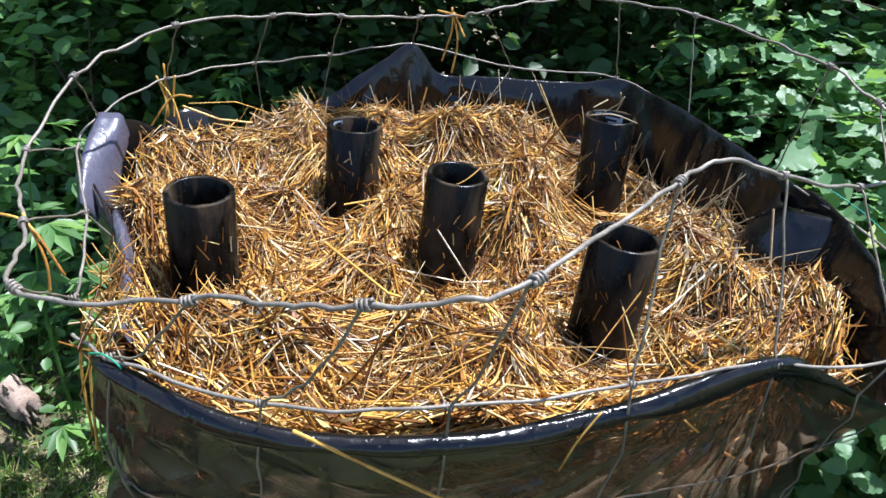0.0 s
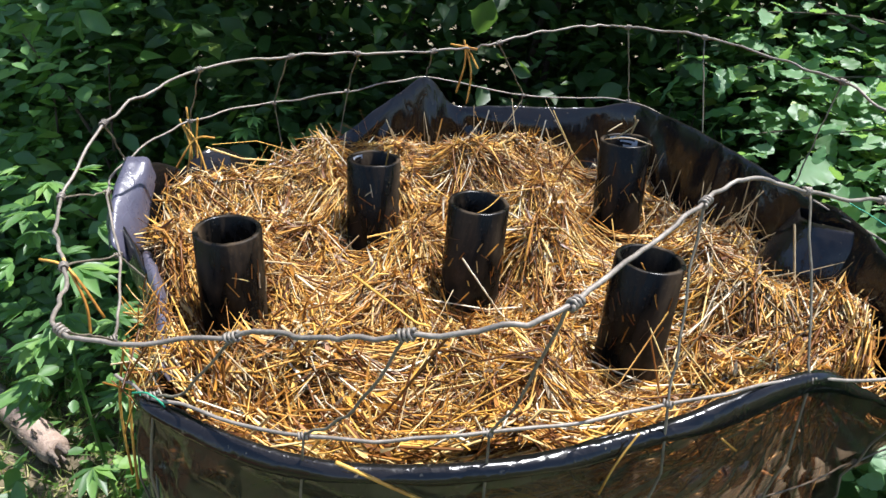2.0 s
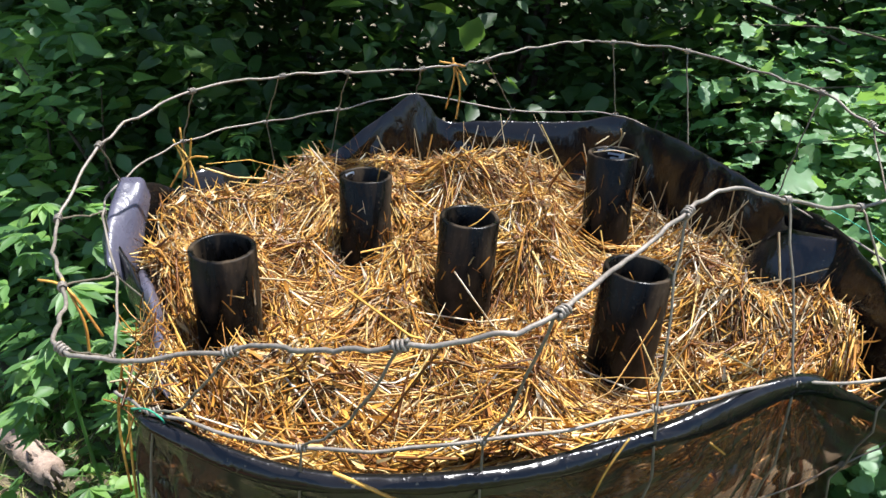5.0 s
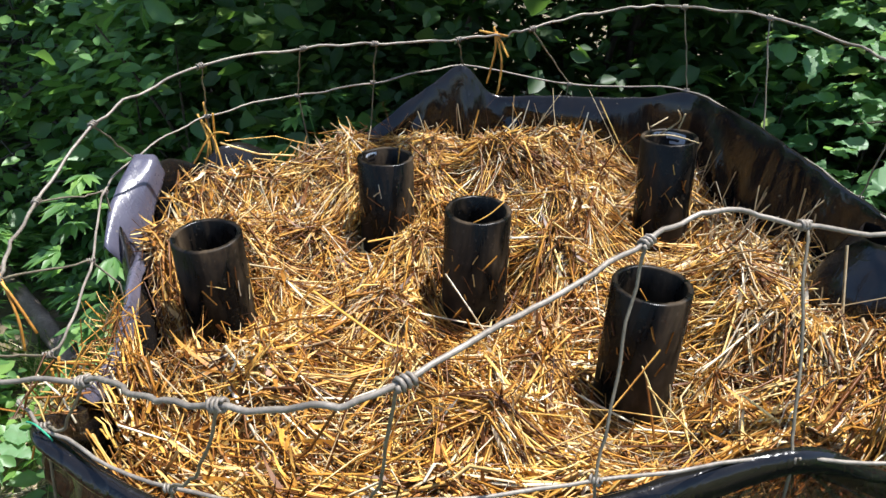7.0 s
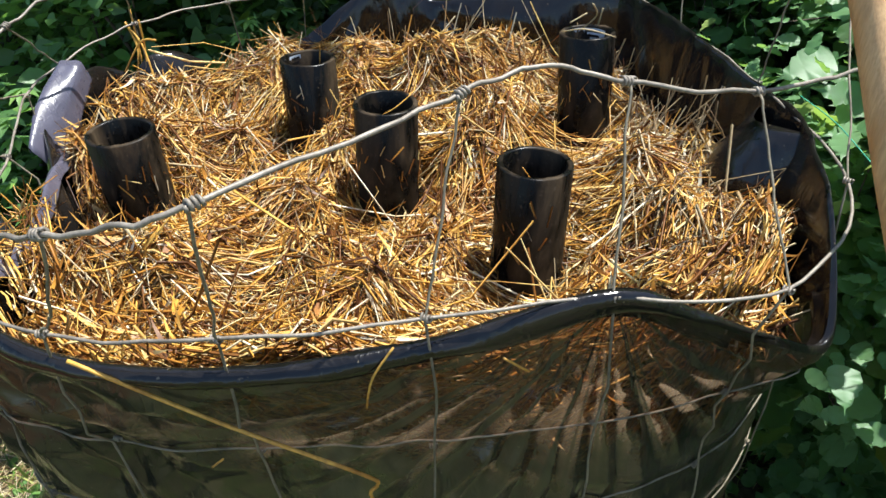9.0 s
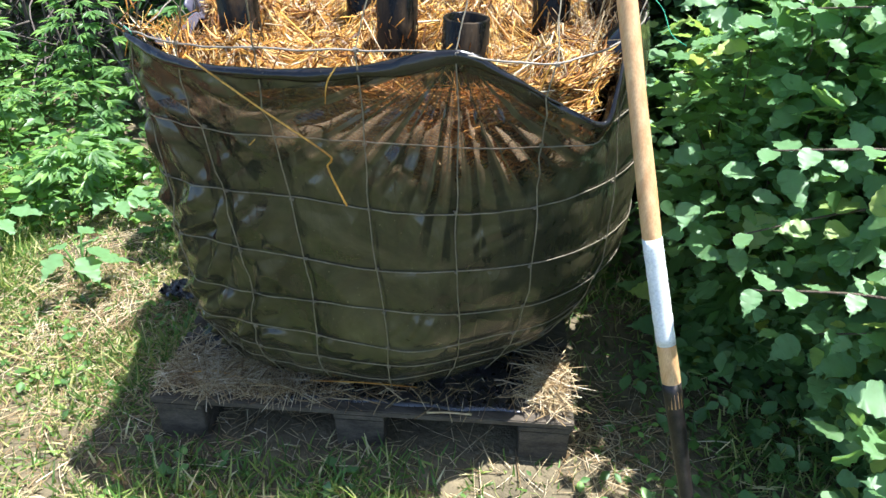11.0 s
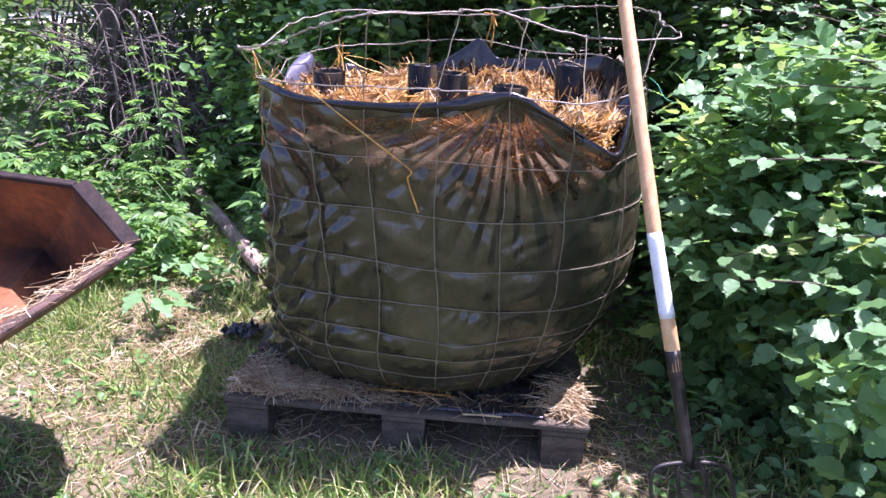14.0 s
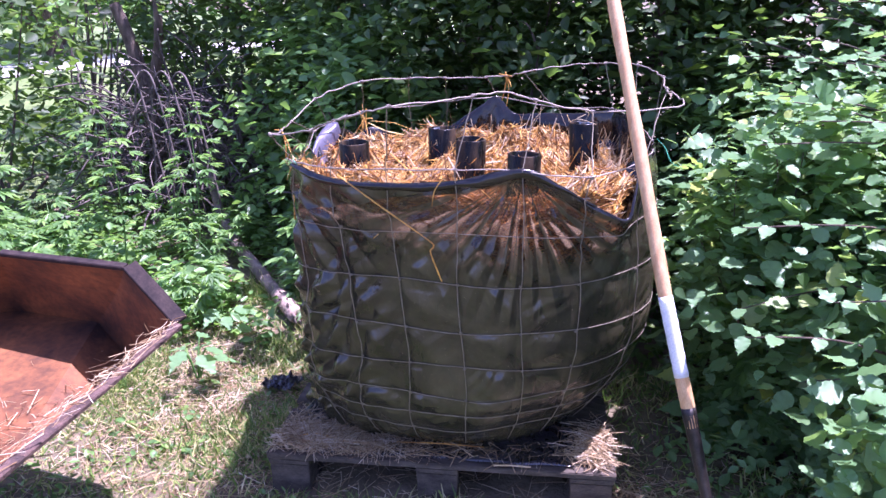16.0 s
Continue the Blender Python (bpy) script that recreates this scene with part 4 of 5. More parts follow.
# ---- rusty tray at the side ----
def wheelbarrow():
    b = thing("wheelbarrow", "tipped rusty steel wheelbarrow tray with straw on its rim", "wheelbarrow")
    rim = [Vector(p) for p in ((-0.50, 0.245, 0.715), (-0.70, 0.25, 0.862), (-1.19, 0.155, 0.862), (-1.55, -0.25, 0.85), (-1.05, -0.85, 0.72), (-0.27, -0.46, 0.718))]
    mid = sum(rim, Vector()) / len(rim)
    back = Vector((-0.27, 0.19, -0.27))
    floor = [mid + (p - mid) * 0.74 + back for p in rim]
    n = len(rim)
    v, f = [], []
    for k in range(7):
        t = k / 6
        for p, q in zip(rim, floor):
            v.append(p.lerp(q, t) + (p - mid) * (0.04 * math.sin(math.pi * t)))
    for k in range(6):
        for i in range(n):
            j = (i + 1) % n
            f.append((k * n + i, k * n + j, (k + 1) * n + j, (k + 1) * n + i))
    f.append(tuple(6 * n + i for i in range(n)))
    tray = mesh_object("tray", v, f, RUST, False, b)
    mod = tray.modifiers.new("thick", "SOLIDIFY")
    mod.thickness = 0.004
    for i in range(n):
        p, q = rim[i], rim[(i + 1) % n]
        out = ((p + q) / 2 - mid)
        along = (q - p).normalized()
        out = (out - along * out.dot(along)).normalized()
        w = 0.042 if i == 0 else 0.022
        deep = along.cross(out).normalized() * 0.008
        bm = bmesh.new()
        pts = [p - out * 0.006, q - out * 0.006, q + out * w, p + out * w]
        vs = [bm.verts.new(x + deep) for x in pts] + [bm.verts.new(x - deep) for x in pts]
        for face in ((0, 1, 2, 3), (7, 6, 5, 4), (0, 4, 5, 1), (1, 5, 6, 2), (2, 6, 7, 3), (3, 7, 4, 0)):
            bm.faces.new([vs[x] for x in face])
        bmesh.ops.recalc_face_normals(bm, faces=bm.faces[:])
        bmesh.ops.bevel(bm, geom=bm.edges[:], offset=0.003, segments=1, affect="EDGES")
        part("rim", bm, OLD_RIM if i == 5 else RIM, b, "flaking weathered rim" if i == 5 else "dark painted steel rim", False)
    foot = mid + back
    for x, y in ((-0.28, 0.12), (-0.12, -0.28)):
        tube("leg", [(foot.x + x, foot.y + y, foot.z), (foot.x + x, foot.y + y, GROUND - 0.03)], 0.016, IRON, b, 10)
    bm = bmesh.new()
    bmesh.ops.create_cone(bm, cap_ends=True, segments=28, radius1=0.18, radius2=0.18, depth=0.09)
    bmesh.ops.bevel(bm, geom=[e for e in bm.edges if e.calc_face_angle(0) > 1], offset=0.03, segments=3, affect="EDGES")
    bmesh.ops.rotate(bm, verts=bm.verts, matrix=Matrix.Rotation(math.pi / 2, 3, "X"))
    bmesh.ops.translate(bm, verts=bm.verts, vec=(-1.62, -0.1, GROUND + 0.18))
    part("wheel", bm, IRON, b)
    rng = np.random.default_rng(8)
    m = 130
    t = rng.uniform(0, 1, m)
    p = np.array(rim[0])[None] * (1 - t[:, None]) + np.array(rim[5])[None] * t[:, None]
    p += np.stack([rng.normal(size=m) * 0.014 - 0.004, rng.normal(size=m) * 0.01, rng.uniform(0.006, 0.022, m)], 1)
    way = np.array(rim[5] - rim[0])[None] + rng.normal(size=(m, 3)) * np.array((0.35, 0.35, 0.08))
    ob = stalks("straw", p, way, rng.uniform(0.02, 0.10, m), rng.uniform(0.0008, 0.002, m), STRAW_OLD, rng=rng)
    tagged(ob, "bits of straw on the wheelbarrow's rim", "straw", kind="stuff")
    m = 260
    c = (np.array(floor[5]) + np.array(floor[0]) + np.array(floor[4])) / 3
    p = c[None] + rng.normal(size=(m, 3)) * np.array((0.17, 0.20, 0.015)) + np.array((0, 0, 0.03))
    ob = stalks("straw", p, rng.normal(size=(m, 3)) * np.array((1, 1, 0.25)), rng.uniform(0.03, 0.13, m), rng.uniform(0.0008, 0.002, m), STRAW_OLD, rng=rng)
    tagged(ob, "old straw left in the wheelbarrow's tray", "straw", kind="stuff")


wheelbarrow()


# ---- small parts of the planter ----
def film_sheet(name, rows, parent, label=""):
    """A film patch lofted over rows of points, with a little thickness."""
    lines = [spline(r, 5) for r in rows]
    cols = [spline([l[i] for l in lines], 6) for i in range(len(lines[0]))]
    w, h = len(cols), len(cols[0])
    v = [p + Vector((noise.noise(p * 25), noise.noise(p * 25 + Vector((5, 0, 0))), noise.noise(p * 22 + Vector((0, 7, 0))))) * 0.004 for c in cols for p in c]
    f = [(i * h + j, i * h + j + 1, (i + 1) * h + j + 1, (i + 1) * h + j) for i in range(w - 1) for j in range(h - 1)]
    ob = mesh_object(name, v, f, FILM_CLEAN, True, parent)
    mod = ob.modifiers.new("thick", "SOLIDIFY")
    mod.thickness = 0.0015
    if label:
        tagged(ob, label)
    return ob


flap = film_sheet("flap", [[(-0.616, 1.215, 1.135), (-0.596, 1.10, 1.10), (-0.560, 1.03, 1.07)], [(-0.608, 1.210, 1.165), (-0.585, 1.095, 1.125), (-0.550, 1.02, 1.085)], [(-0.592, 1.216, 1.167), (-0.570, 1.10, 1.122), (-0.540, 1.015, 1.08)],
                           [(-0.573, 1.224, 1.163), (-0.553, 1.12, 1.105), (-0.530, 1.025, 1.055)], [(-0.568, 1.230, 1.125), (-0.545, 1.125, 1.06), (-0.522, 1.03, 1.02)]], BAG, "pale flap of film turned into the planter")
flap.data.materials[0] = FILM_PALE
torn = film_sheet("torn_edge", [[(-0.512, 1.045, 1.062), (-0.458, 0.95, 1.084), (-0.405, 0.86, 1.080), (-0.366, 0.78, 1.082), (-0.328, 0.70, 1.100), (-0.302, 0.645, 1.132)], [(-0.504, 1.045, 1.066), (-0.446, 0.948, 1.092), (-0.397, 0.86, 1.094), (-0.354, 0.782, 1.088), (-0.320, 0.704, 1.112), (-0.296, 0.650, 1.138)],
                                [(-0.495, 1.05, 1.052), (-0.440, 0.955, 1.074), (-0.388, 0.868, 1.070), (-0.346, 0.79, 1.070), (-0.312, 0.71, 1.090), (-0.288, 0.656, 1.118)]], BAG, "torn grey edge of film with straw on it")
torn.data.materials[0] = FILM_PALE
film_sheet("fold", [[(0.695, 1.14, 1.175), (0.645, 1.18, 1.165), (0.625, 1.24, 1.155), (0.65, 1.30, 1.15)], [(0.675, 1.12, 1.10), (0.60, 1.15, 1.09), (0.575, 1.23, 1.08), (0.62, 1.31, 1.09)], [(0.66, 1.12, 1.02), (0.575, 1.15, 1.0), (0.55, 1.23, 1.0), (0.60, 1.32, 1.0)]], BAG, "dark pleat of film standing inside the rim")
film_sheet("fold", [[(-0.585, 1.37, 1.075), (-0.555, 1.405, 1.105), (-0.525, 1.455, 1.108), (-0.495, 1.51, 1.07)], [(-0.572, 1.352, 1.082), (-0.545, 1.388, 1.118), (-0.508, 1.43, 1.112), (-0.478, 1.485, 1.078)], [(-0.55, 1.34, 1.05), (-0.525, 1.37, 1.075), (-0.488, 1.41, 1.07), (-0.46, 1.46, 1.05)], [(-0.53, 1.32, 0.98), (-0.50, 1.34, 0.98), (-0.46, 1.38, 0.98), (-0.44, 1.43, 0.98)]], BAG, "crumpled end of film poking out of the straw")


def wisp(label, paths, radius=0.0018, mat=None):
    """A few single straws that hang on something."""
    w = thing("straw_wisp", label, "straw", "loose straws")
    for p in paths:
        tube("stalk", spline(p, 5), radius, mat or STRAW, w, 5)


wisp("long bent golden straw hanging down the front of the film", [[(-0.06, 0.515, 1.165), (0.07, 0.545, 1.075), (0.195, 0.583, 0.985), (0.208, 0.588, 0.965), (0.200, 0.585, 0.95), (0.212, 0.595, 0.90), (0.225, 0.605, 0.855)]], 0.0022)
wisp("short straws stuck to the front edge of the film", [[(0.235, 0.600, 1.165), (0.215, 0.588, 1.13), (0.205, 0.590, 1.085)], [(0.335, 0.640, 1.135), (0.36, 0.652, 1.11)], [(0.02, 0.565, 0.97), (0.035, 0.568, 0.985)]], 0.0013)
wisp("tuft of straw tied in the top wire", [[(-0.02, 1.62, 1.345), (-0.015, 1.615, 1.30), (-0.03, 1.61, 1.23)], [(-0.02, 1.62, 1.34), (0.0, 1.61, 1.28), (-0.005, 1.60, 1.21)], [(-0.05, 1.62, 1.335), (0.01, 1.61, 1.33)], [(-0.015, 1.62, 1.335), (0.015, 1.60, 1.29)]], 0.0024)
wisp("upright tuft of straw against the wire", [[(-0.55, 1.35, 1.03), (-0.56, 1.38, 1.12), (-0.565, 1.39, 1.215)], [(-0.53, 1.34, 1.03), (-0.55, 1.385, 1.13), (-0.535, 1.37, 1.20)], [(-0.57, 1.33, 1.04), (-0.56, 1.375, 1.13), (-0.58, 1.385, 1.19)], [(-0.60, 1.33, 1.06), (-0.55, 1.37, 1.15), (-0.50, 1.36, 1.165)], [(-0.50, 1.33, 1.04), (-0.54, 1.37, 1.14), (-0.57, 1.38, 1.18)]], 0.0022)
wisp("straws caught on the bent corner of the wire", [[(-0.43, 0.72, 1.235), (-0.40, 0.70, 1.19), (-0.395, 0.69, 1.15)], [(-0.46, 0.72, 1.23), (-0.42, 0.712, 1.225), (-0.38, 0.70, 1.17)], [(-0.33, 0.66, 1.16), (-0.345, 0.66, 1.06), (-0.34, 0.64, 0.96)], [(-0.36, 0.70, 1.14), (-0.375, 0.69, 1.05), (-0.37, 0.68, 0.94)]], 0.0018)
wisp("straw bits round the rim of a pipe", [[(0.30, 1.50, 1.185), (0.345, 1.475, 1.20), (0.40, 1.50, 1.18)], [(0.33, 1.56, 1.17), (0.36, 1.53, 1.21), (0.352, 1.50, 1.24)], [(0.36, 1.57, 1.16), (0.37, 1.545, 1.22)], [(0.31, 1.54, 1.19), (0.34, 1.56, 1.205)]], 0.0016, STRAW_OLD)
wisp("straws lying in the mouths of the pipes", [[(0.02, 1.15, 1.13), (0.06, 1.16, 1.15), (0.085, 1.185, 1.168)], [(-0.15, 1.36, 1.13), (-0.14, 1.35, 1.18)], [(0.30, 0.99, 1.16), (0.335, 1.0, 1.10)]], 0.0011)


def rim_fringe():
    """Straw draped over the torn rim and the bent wire beside it."""
    rng = np.random.default_rng(12)
    m = 150
    a = rng.uniform(-2.62, -2.12, m)
    r = at_angle(T_LIP, a) + rng.normal(size=m) * 0.012
    z = at_angle(T_LIP, a, 2) + rng.uniform(-0.01, 0.05, m)
    way = np.stack([np.cos(a) * 0.5, np.sin(a) * 0.5, rng.normal(size=m) * 0.9 - 0.3], 1) + rng.normal(size=(m, 3)) * 0.5
    ob = stalks("straw", np.stack([CX + r * np.cos(a), CY + r * np.sin(a), z], 1), way, rng.uniform(0.025, 0.085, m), rng.uniform(0.0007, 0.0018, m), STRAW, bend=0.14, rng=rng)
    tagged(ob, "straw draped over the torn rim of the film", "straw", kind="stuff")


    # stalks standing against the inside of the film
    m = 120
    a = np.concatenate([rng.uniform(0.25, 1.15, 80), rng.uniform(1.3, 2.6, 40)])
    r = at_angle(T_LIP, a) * rng.uniform(0.80, 0.93, m)
    x, y = CX + r * np.cos(a), CY + r * np.sin(a)
    ln = rng.uniform(0.05, 0.13, m)
    way = np.stack([np.cos(a) * 0.35, np.sin(a) * 0.35, np.full(m, 0.75)], 1) + rng.normal(size=(m, 3)) * 0.35
    mid = np.stack([x, y, bed_top(x, y) + 0.012 + 0.33 * ln], 1)
    ok = inside(mid, way, ln, 0.03) & clear_of_pipes(mid, way, ln)
    ob = stalks("straw", mid[ok], way[ok], ln[ok], rng.uniform(0.0008, 0.0019, m)[ok], STRAW_OLD, bend=0.06, rng=rng)
    tagged(ob, "dull straw standing up along the black film", "straw", kind="stuff")


rim_fringe()


def pipe_label(at, turn, span, label):
    """A pale sticker on the inside wall of a pipe, with dark bars for its unreadable print."""
    p = thing("sticker", label, "sticker", "stickers in pipes", at=at)
    for name, r, z0, z1, a0, a1, mat in (("paper", 0.0445, -0.030, -0.006, -span, span, TAPE), ("bar", 0.0441, -0.014, -0.010, -span * 0.8, span * 0.2, IRON), ("bar", 0.0441, -0.024, -0.019, -span * 0.6, span * 0.7, IRON)):
        n = 9
        v = [(r * math.cos(turn + a0 + (a1 - a0) * i / (n - 1)), r * math.sin(turn + a0 + (a1 - a0) * i / (n - 1)), z) for z in (z0, z1) for i in range(n)]
        mesh_object(name, v, [(i, i + 1, n + i + 1, n + i) for i in range(n - 1)], mat, True, p)


pipe_label((-0.173, 1.359, 1.151), 2.6, 0.30, "small pale sticker inside the rim of a pipe")
pipe_label((0.346, 1.517, 1.182), 1.5, 0.75, "pale printed sticker inside the rim of a pipe")
twine = thing("twine", "knot of green twine on the front corner of the wire", "twine")
tube("loop", spline([(-0.285, 0.575, 1.17), (-0.262, 0.565, 1.180), (-0.245, 0.562, 1.168), (-0.262, 0.572, 1.155), (-0.28, 0.58, 1.165)], 6), 0.0010, TWINE, twine, 6)
twine = thing("twine", "thin green twine trailing from the wire", "twine")
tube("cord", spline([(0.68, 1.22, 1.20), (0.72, 1.15, 1.19), (0.76, 1.05, 1.17), (0.80, 1.0, 1.165)], 6), 0.0009, TWINE, twine, 5)


# ---- straw on the pallet and the ground ----
def litter(label, n, centre, spread, z, mat, seed, turn=0.0, height=0.0):
    rng = np.random.default_rng(seed)
    p = rng.normal(size=(n, 2)) * np.array(spread)[None]
    c, s = math.cos(turn), math.sin(turn)
    x, y = centre[0] + p[:, 0] * c - p[:, 1] * s, centre[1] + p[:, 0] * s + p[:, 1] * c
    if z is not None:
        u, w = (x - 0.713) * -0.9333 + (y - 0.889) * -0.3592, (x - 0.713) * -0.3592 + (y - 0.889) * 0.9333
        on = (u > 0.02) & (u < 1.19) & (w > 0.015)
        p, x, y = p[on], x[on], y[on]
        n = len(x)
    base = np.full(n, z) if z is not None else np.array([bumps(a, b) for a, b in zip(x, y)])
    lift = height * np.exp(-0.5 * ((p / np.array(spread)[None]) ** 2).sum(1))
    a = rng.uniform(0, 2 * math.pi, n)
    t = rng.normal(size=n) * 0.10
    ln = np.clip(rng.lognormal(-2.7, 0.5, n), 0.02, 0.22)
    zz = base + 0.003 + rng.uniform(0, 1, n) * (0.008 + lift) + np.abs(np.sin(t)) * ln * 0.4
    ob = stalks("straw", np.stack([x, y, zz], 1), np.stack([np.cos(a), np.sin(a), np.sin(t)], 1), ln, rng.uniform(0.0009, 0.0022, n), mat, rng=rng)
    tagged(ob, label, "straw", kind="stuff")


litter("dry straw spilled on the pallet boards", 2300, (-0.27, 0.60), (0.19, 0.08), 0.145, STRAW_OLD, 70, 0.42, 0.02)
litter("dry straw spilled on the pallet boards", 170, (0.25, 0.80), (0.25, 0.05), 0.145, STRAW_OLD, 71, 0.44)
litter("heap of straw at the corner of the pallet", 800, (0.63, 0.99), (0.05, 0.07), 0.145, STRAW_OLD, 72, 0.44, 0.05)
litter("straw spilled on the ground beside the pallet", 350, (0.80, 1.0), (0.10, 0.14), None, STRAW_OLD, 73)
litter("dry straw scattered over the yard", 4200, (-0.2, 0.15), (0.95, 0.7), None, STRAW_OLD, 74)
litter("pale straw strewn on the trodden ground", 2600, (-1.0, 0.85), (0.45, 0.28), None, STRAW_OLD, 76, 0.0, 0.02)
litter("dry straw scattered beside the planter", 700, (-0.75, 0.95), (0.25, 0.30), None, STRAW_OLD, 75)


def crumpled_scrap():
    """A torn piece of film lying crumpled at the foot of the planter."""
    s = thing("plastic_scrap", "crumpled dark scrap of plastic film on the ground", "scrap")
    v = []
    for i in range(15):
        for j in range(10):
            x, y = -0.88 + 0.14 * i / 14, 0.94 + 0.10 * j / 9 + 0.03 * i / 14
            v.append((x, y, 0.012 + 0.05 * abs(noise.noise((i * 0.45, j * 0.5, 7))) + 0.02 * abs(pleat(i * 0.31 + j * 0.17))))
    f = [(i * 10 + j, (i + 1) * 10 + j, (i + 1) * 10 + j + 1, i * 10 + j + 1) for i in range(14) for j in range(9)]
    ob = mesh_object("sheet", v, f, FILM_WET, False, s)
    mod = ob.modifiers.new("thick", "SOLIDIFY")
    mod.thickness = 0.001


crumpled_scrap()
wisp("long single straws lying on the pallet", [[(-0.02, 0.70, 0.162), (0.12, 0.755, 0.166), (0.27, 0.81, 0.163)], [(-0.40, 0.52, 0.165), (-0.30, 0.60, 0.17), (-0.18, 0.62, 0.165)]], 0.0022)
wisp("pale split stick lying on the pallet", [[(0.335, 0.742, 0.156), (0.39, 0.768, 0.157), (0.45, 0.79, 0.156)]], 0.0035, STRAW_OLD)


def skirt():
    """Film spread on the pallet in front of the planter."""
    s = thing("plastic_sheet", "dark wet plastic sheet spread over the pallet boards", "sheet")
    ux, vx, o = Vector((-0.9333, -0.3592, 0)), Vector((-0.3592, 0.9333, 0)), Vector((0.713, 0.889, 0))
    v = []
    for i in range(41):
        for j in range(15):
            u, w = 0.13 + 1.0 * i / 40, 0.012 + 0.42 * j / 14
            u += 0.02 * math.sin(j * 0.8)
            w += 0.02 * noise.noise((i * 0.2, 3, 0)) * (1 - j / 14) + (0.012 if j == 0 else 0)
            v.append(o + ux * u + vx * w + Vector((0, 0, 0.1475 + 0.004 * (1 + noise.noise((i * 0.35, j * 0.5, 2))))))
    f = [(i * 15 + j, i * 15 + j + 1, (i + 1) * 15 + j + 1, (i + 1) * 15 + j) for i in range(40) for j in range(14)]
    ob = mesh_object("sheet", v, f, FILM_WET, True, s)
    mod = ob.modifiers.new("thick", "SOLIDIFY")
    mod.thickness = 0.0015


skirt()


# ---- foliage ----
def shrub(name, label, at, radius, high, clumps, per, leaf, mat, seed, stems=9, group="hedge shrubs", low=0.03, droop=0.1, ratio=0.62, squash=(1, 1), category="shrub", wood=1.0, bare=0.0, shape=None, deep=0.45, gaps=0.0, lumpy=1.0, vase=0.0, turned=0.5):
    """A shrub or tree: tapered limbs, and a crown of leaf sprays with an uneven outline and gaps."""
    rng = np.random.default_rng(seed)
    s = thing(name, label, category, group, at=(at[0], at[1], GROUND))
    h = rng.uniform(low, 1, clumps)
    az = rng.uniform(-math.pi, math.pi, clumps)
    u = (h - bare) / (1 - bare)
    prof = np.sqrt(np.clip(1 - np.abs(2 * u - 0.75) ** 2.6 / 1.9, 0.05, 1))
    prof = prof * (1 - vase * (1 - smooth(h / 0.72)))
    lump = np.array([1 + lumpy * 0.35 * noise.noise((math.cos(p) * 1.6 + seed, math.sin(p) * 1.6, q * 3.5)) + lumpy * 0.2 * noise.noise((math.cos(p) * 5 + seed, math.sin(p) * 5, q * 9)) for p, q in zip(az, h)])
    rad = radius * prof * lump * rng.uniform(0.12, 1.0, clumps) ** deep
    rad = np.minimum(rad, radius * 1.1)
    if gaps:
        keep = np.array([noise.noise((math.cos(p) * 2.2 + seed, math.sin(p) * 2.2, q * high * 2.4)) > -gaps for p, q in zip(az, h)])
        h, az, rad = h[keep], az[keep], rad[keep]
        clumps = len(h)
    d = np.stack([np.cos(az), np.sin(az), (h - 0.4) * 0.8], 1)
    c = np.stack([np.cos(az) * rad * squash[0], np.sin(az) * rad * squash[1], h * high], 1)
    runs = []
    for k in range(stems):
        tip = Vector(c[rng.integers(clumps)])
        foot = Vector((rng.normal() * radius * 0.14, rng.normal() * radius * 0.14, -0.02)) * (0.2 if bare else 1)
        bow = foot.lerp(tip, 0.5) + Vector((rng.normal() * 0.06, rng.normal() * 0.06, 0.1)) * high * 0.5
        path = spline([foot, bow, tip], 8)
        w = wood * rng.uniform(0.008, 0.018) * (high / 1.5) ** 0.6
        runs.append((path, lambda t, w=w: w * (1 - 0.85 * t)))
        for j in range(4):
            q = path[rng.integers(3, len(path))]
            t2 = Vector(c[rng.integers(clumps)])
            if (t2 - q).length < radius * 1.1:
                runs.append((spline([q, q.lerp(t2, 0.5) + Vector((0, 0, 0.05)), t2], 5), lambda t, w=w: w * 0.4 * (1 - 0.8 * t)))
    join_tubes("limb", runs, BARK, s)
    idx = np.repeat(np.arange(clumps), per)
    n = len(idx)
    spread = leaf * 1.9
    axis = unit(d + rng.normal(size=(clumps, 3)) * 0.6 + np.array((0, 0, -droop)))[idx]
    pos = c[idx] + axis * rng.uniform(-spread, spread, n)[:, None] + rng.normal(size=(n, 3)) * spread * 0.4
    pos[:, 2] = np.maximum(pos[:, 2], 0.02)
    along = unit(rng.normal(size=(n, 3)) * np.array((1, 1, 0.35)) + axis * 0.7 + np.array((0, 0, -droop)))
    normal = unit(rng.normal(size=(n, 3)) * turned + np.array((0, 0, 1.0)) + d[idx] * turned * 0.9)
    ln = leaf * rng.uniform(0.45, 1.3, n) * rng.uniform(0.65, 1.35, clumps)[idx]
    lv = scatter("foliage", pos, along, normal, ln, ln * ratio * 0.5 * rng.uniform(0.8, 1.2, n), mat, s, shape or (LEAF_V, LEAF_F))
    lv["kind"] = "stuff"
    return s


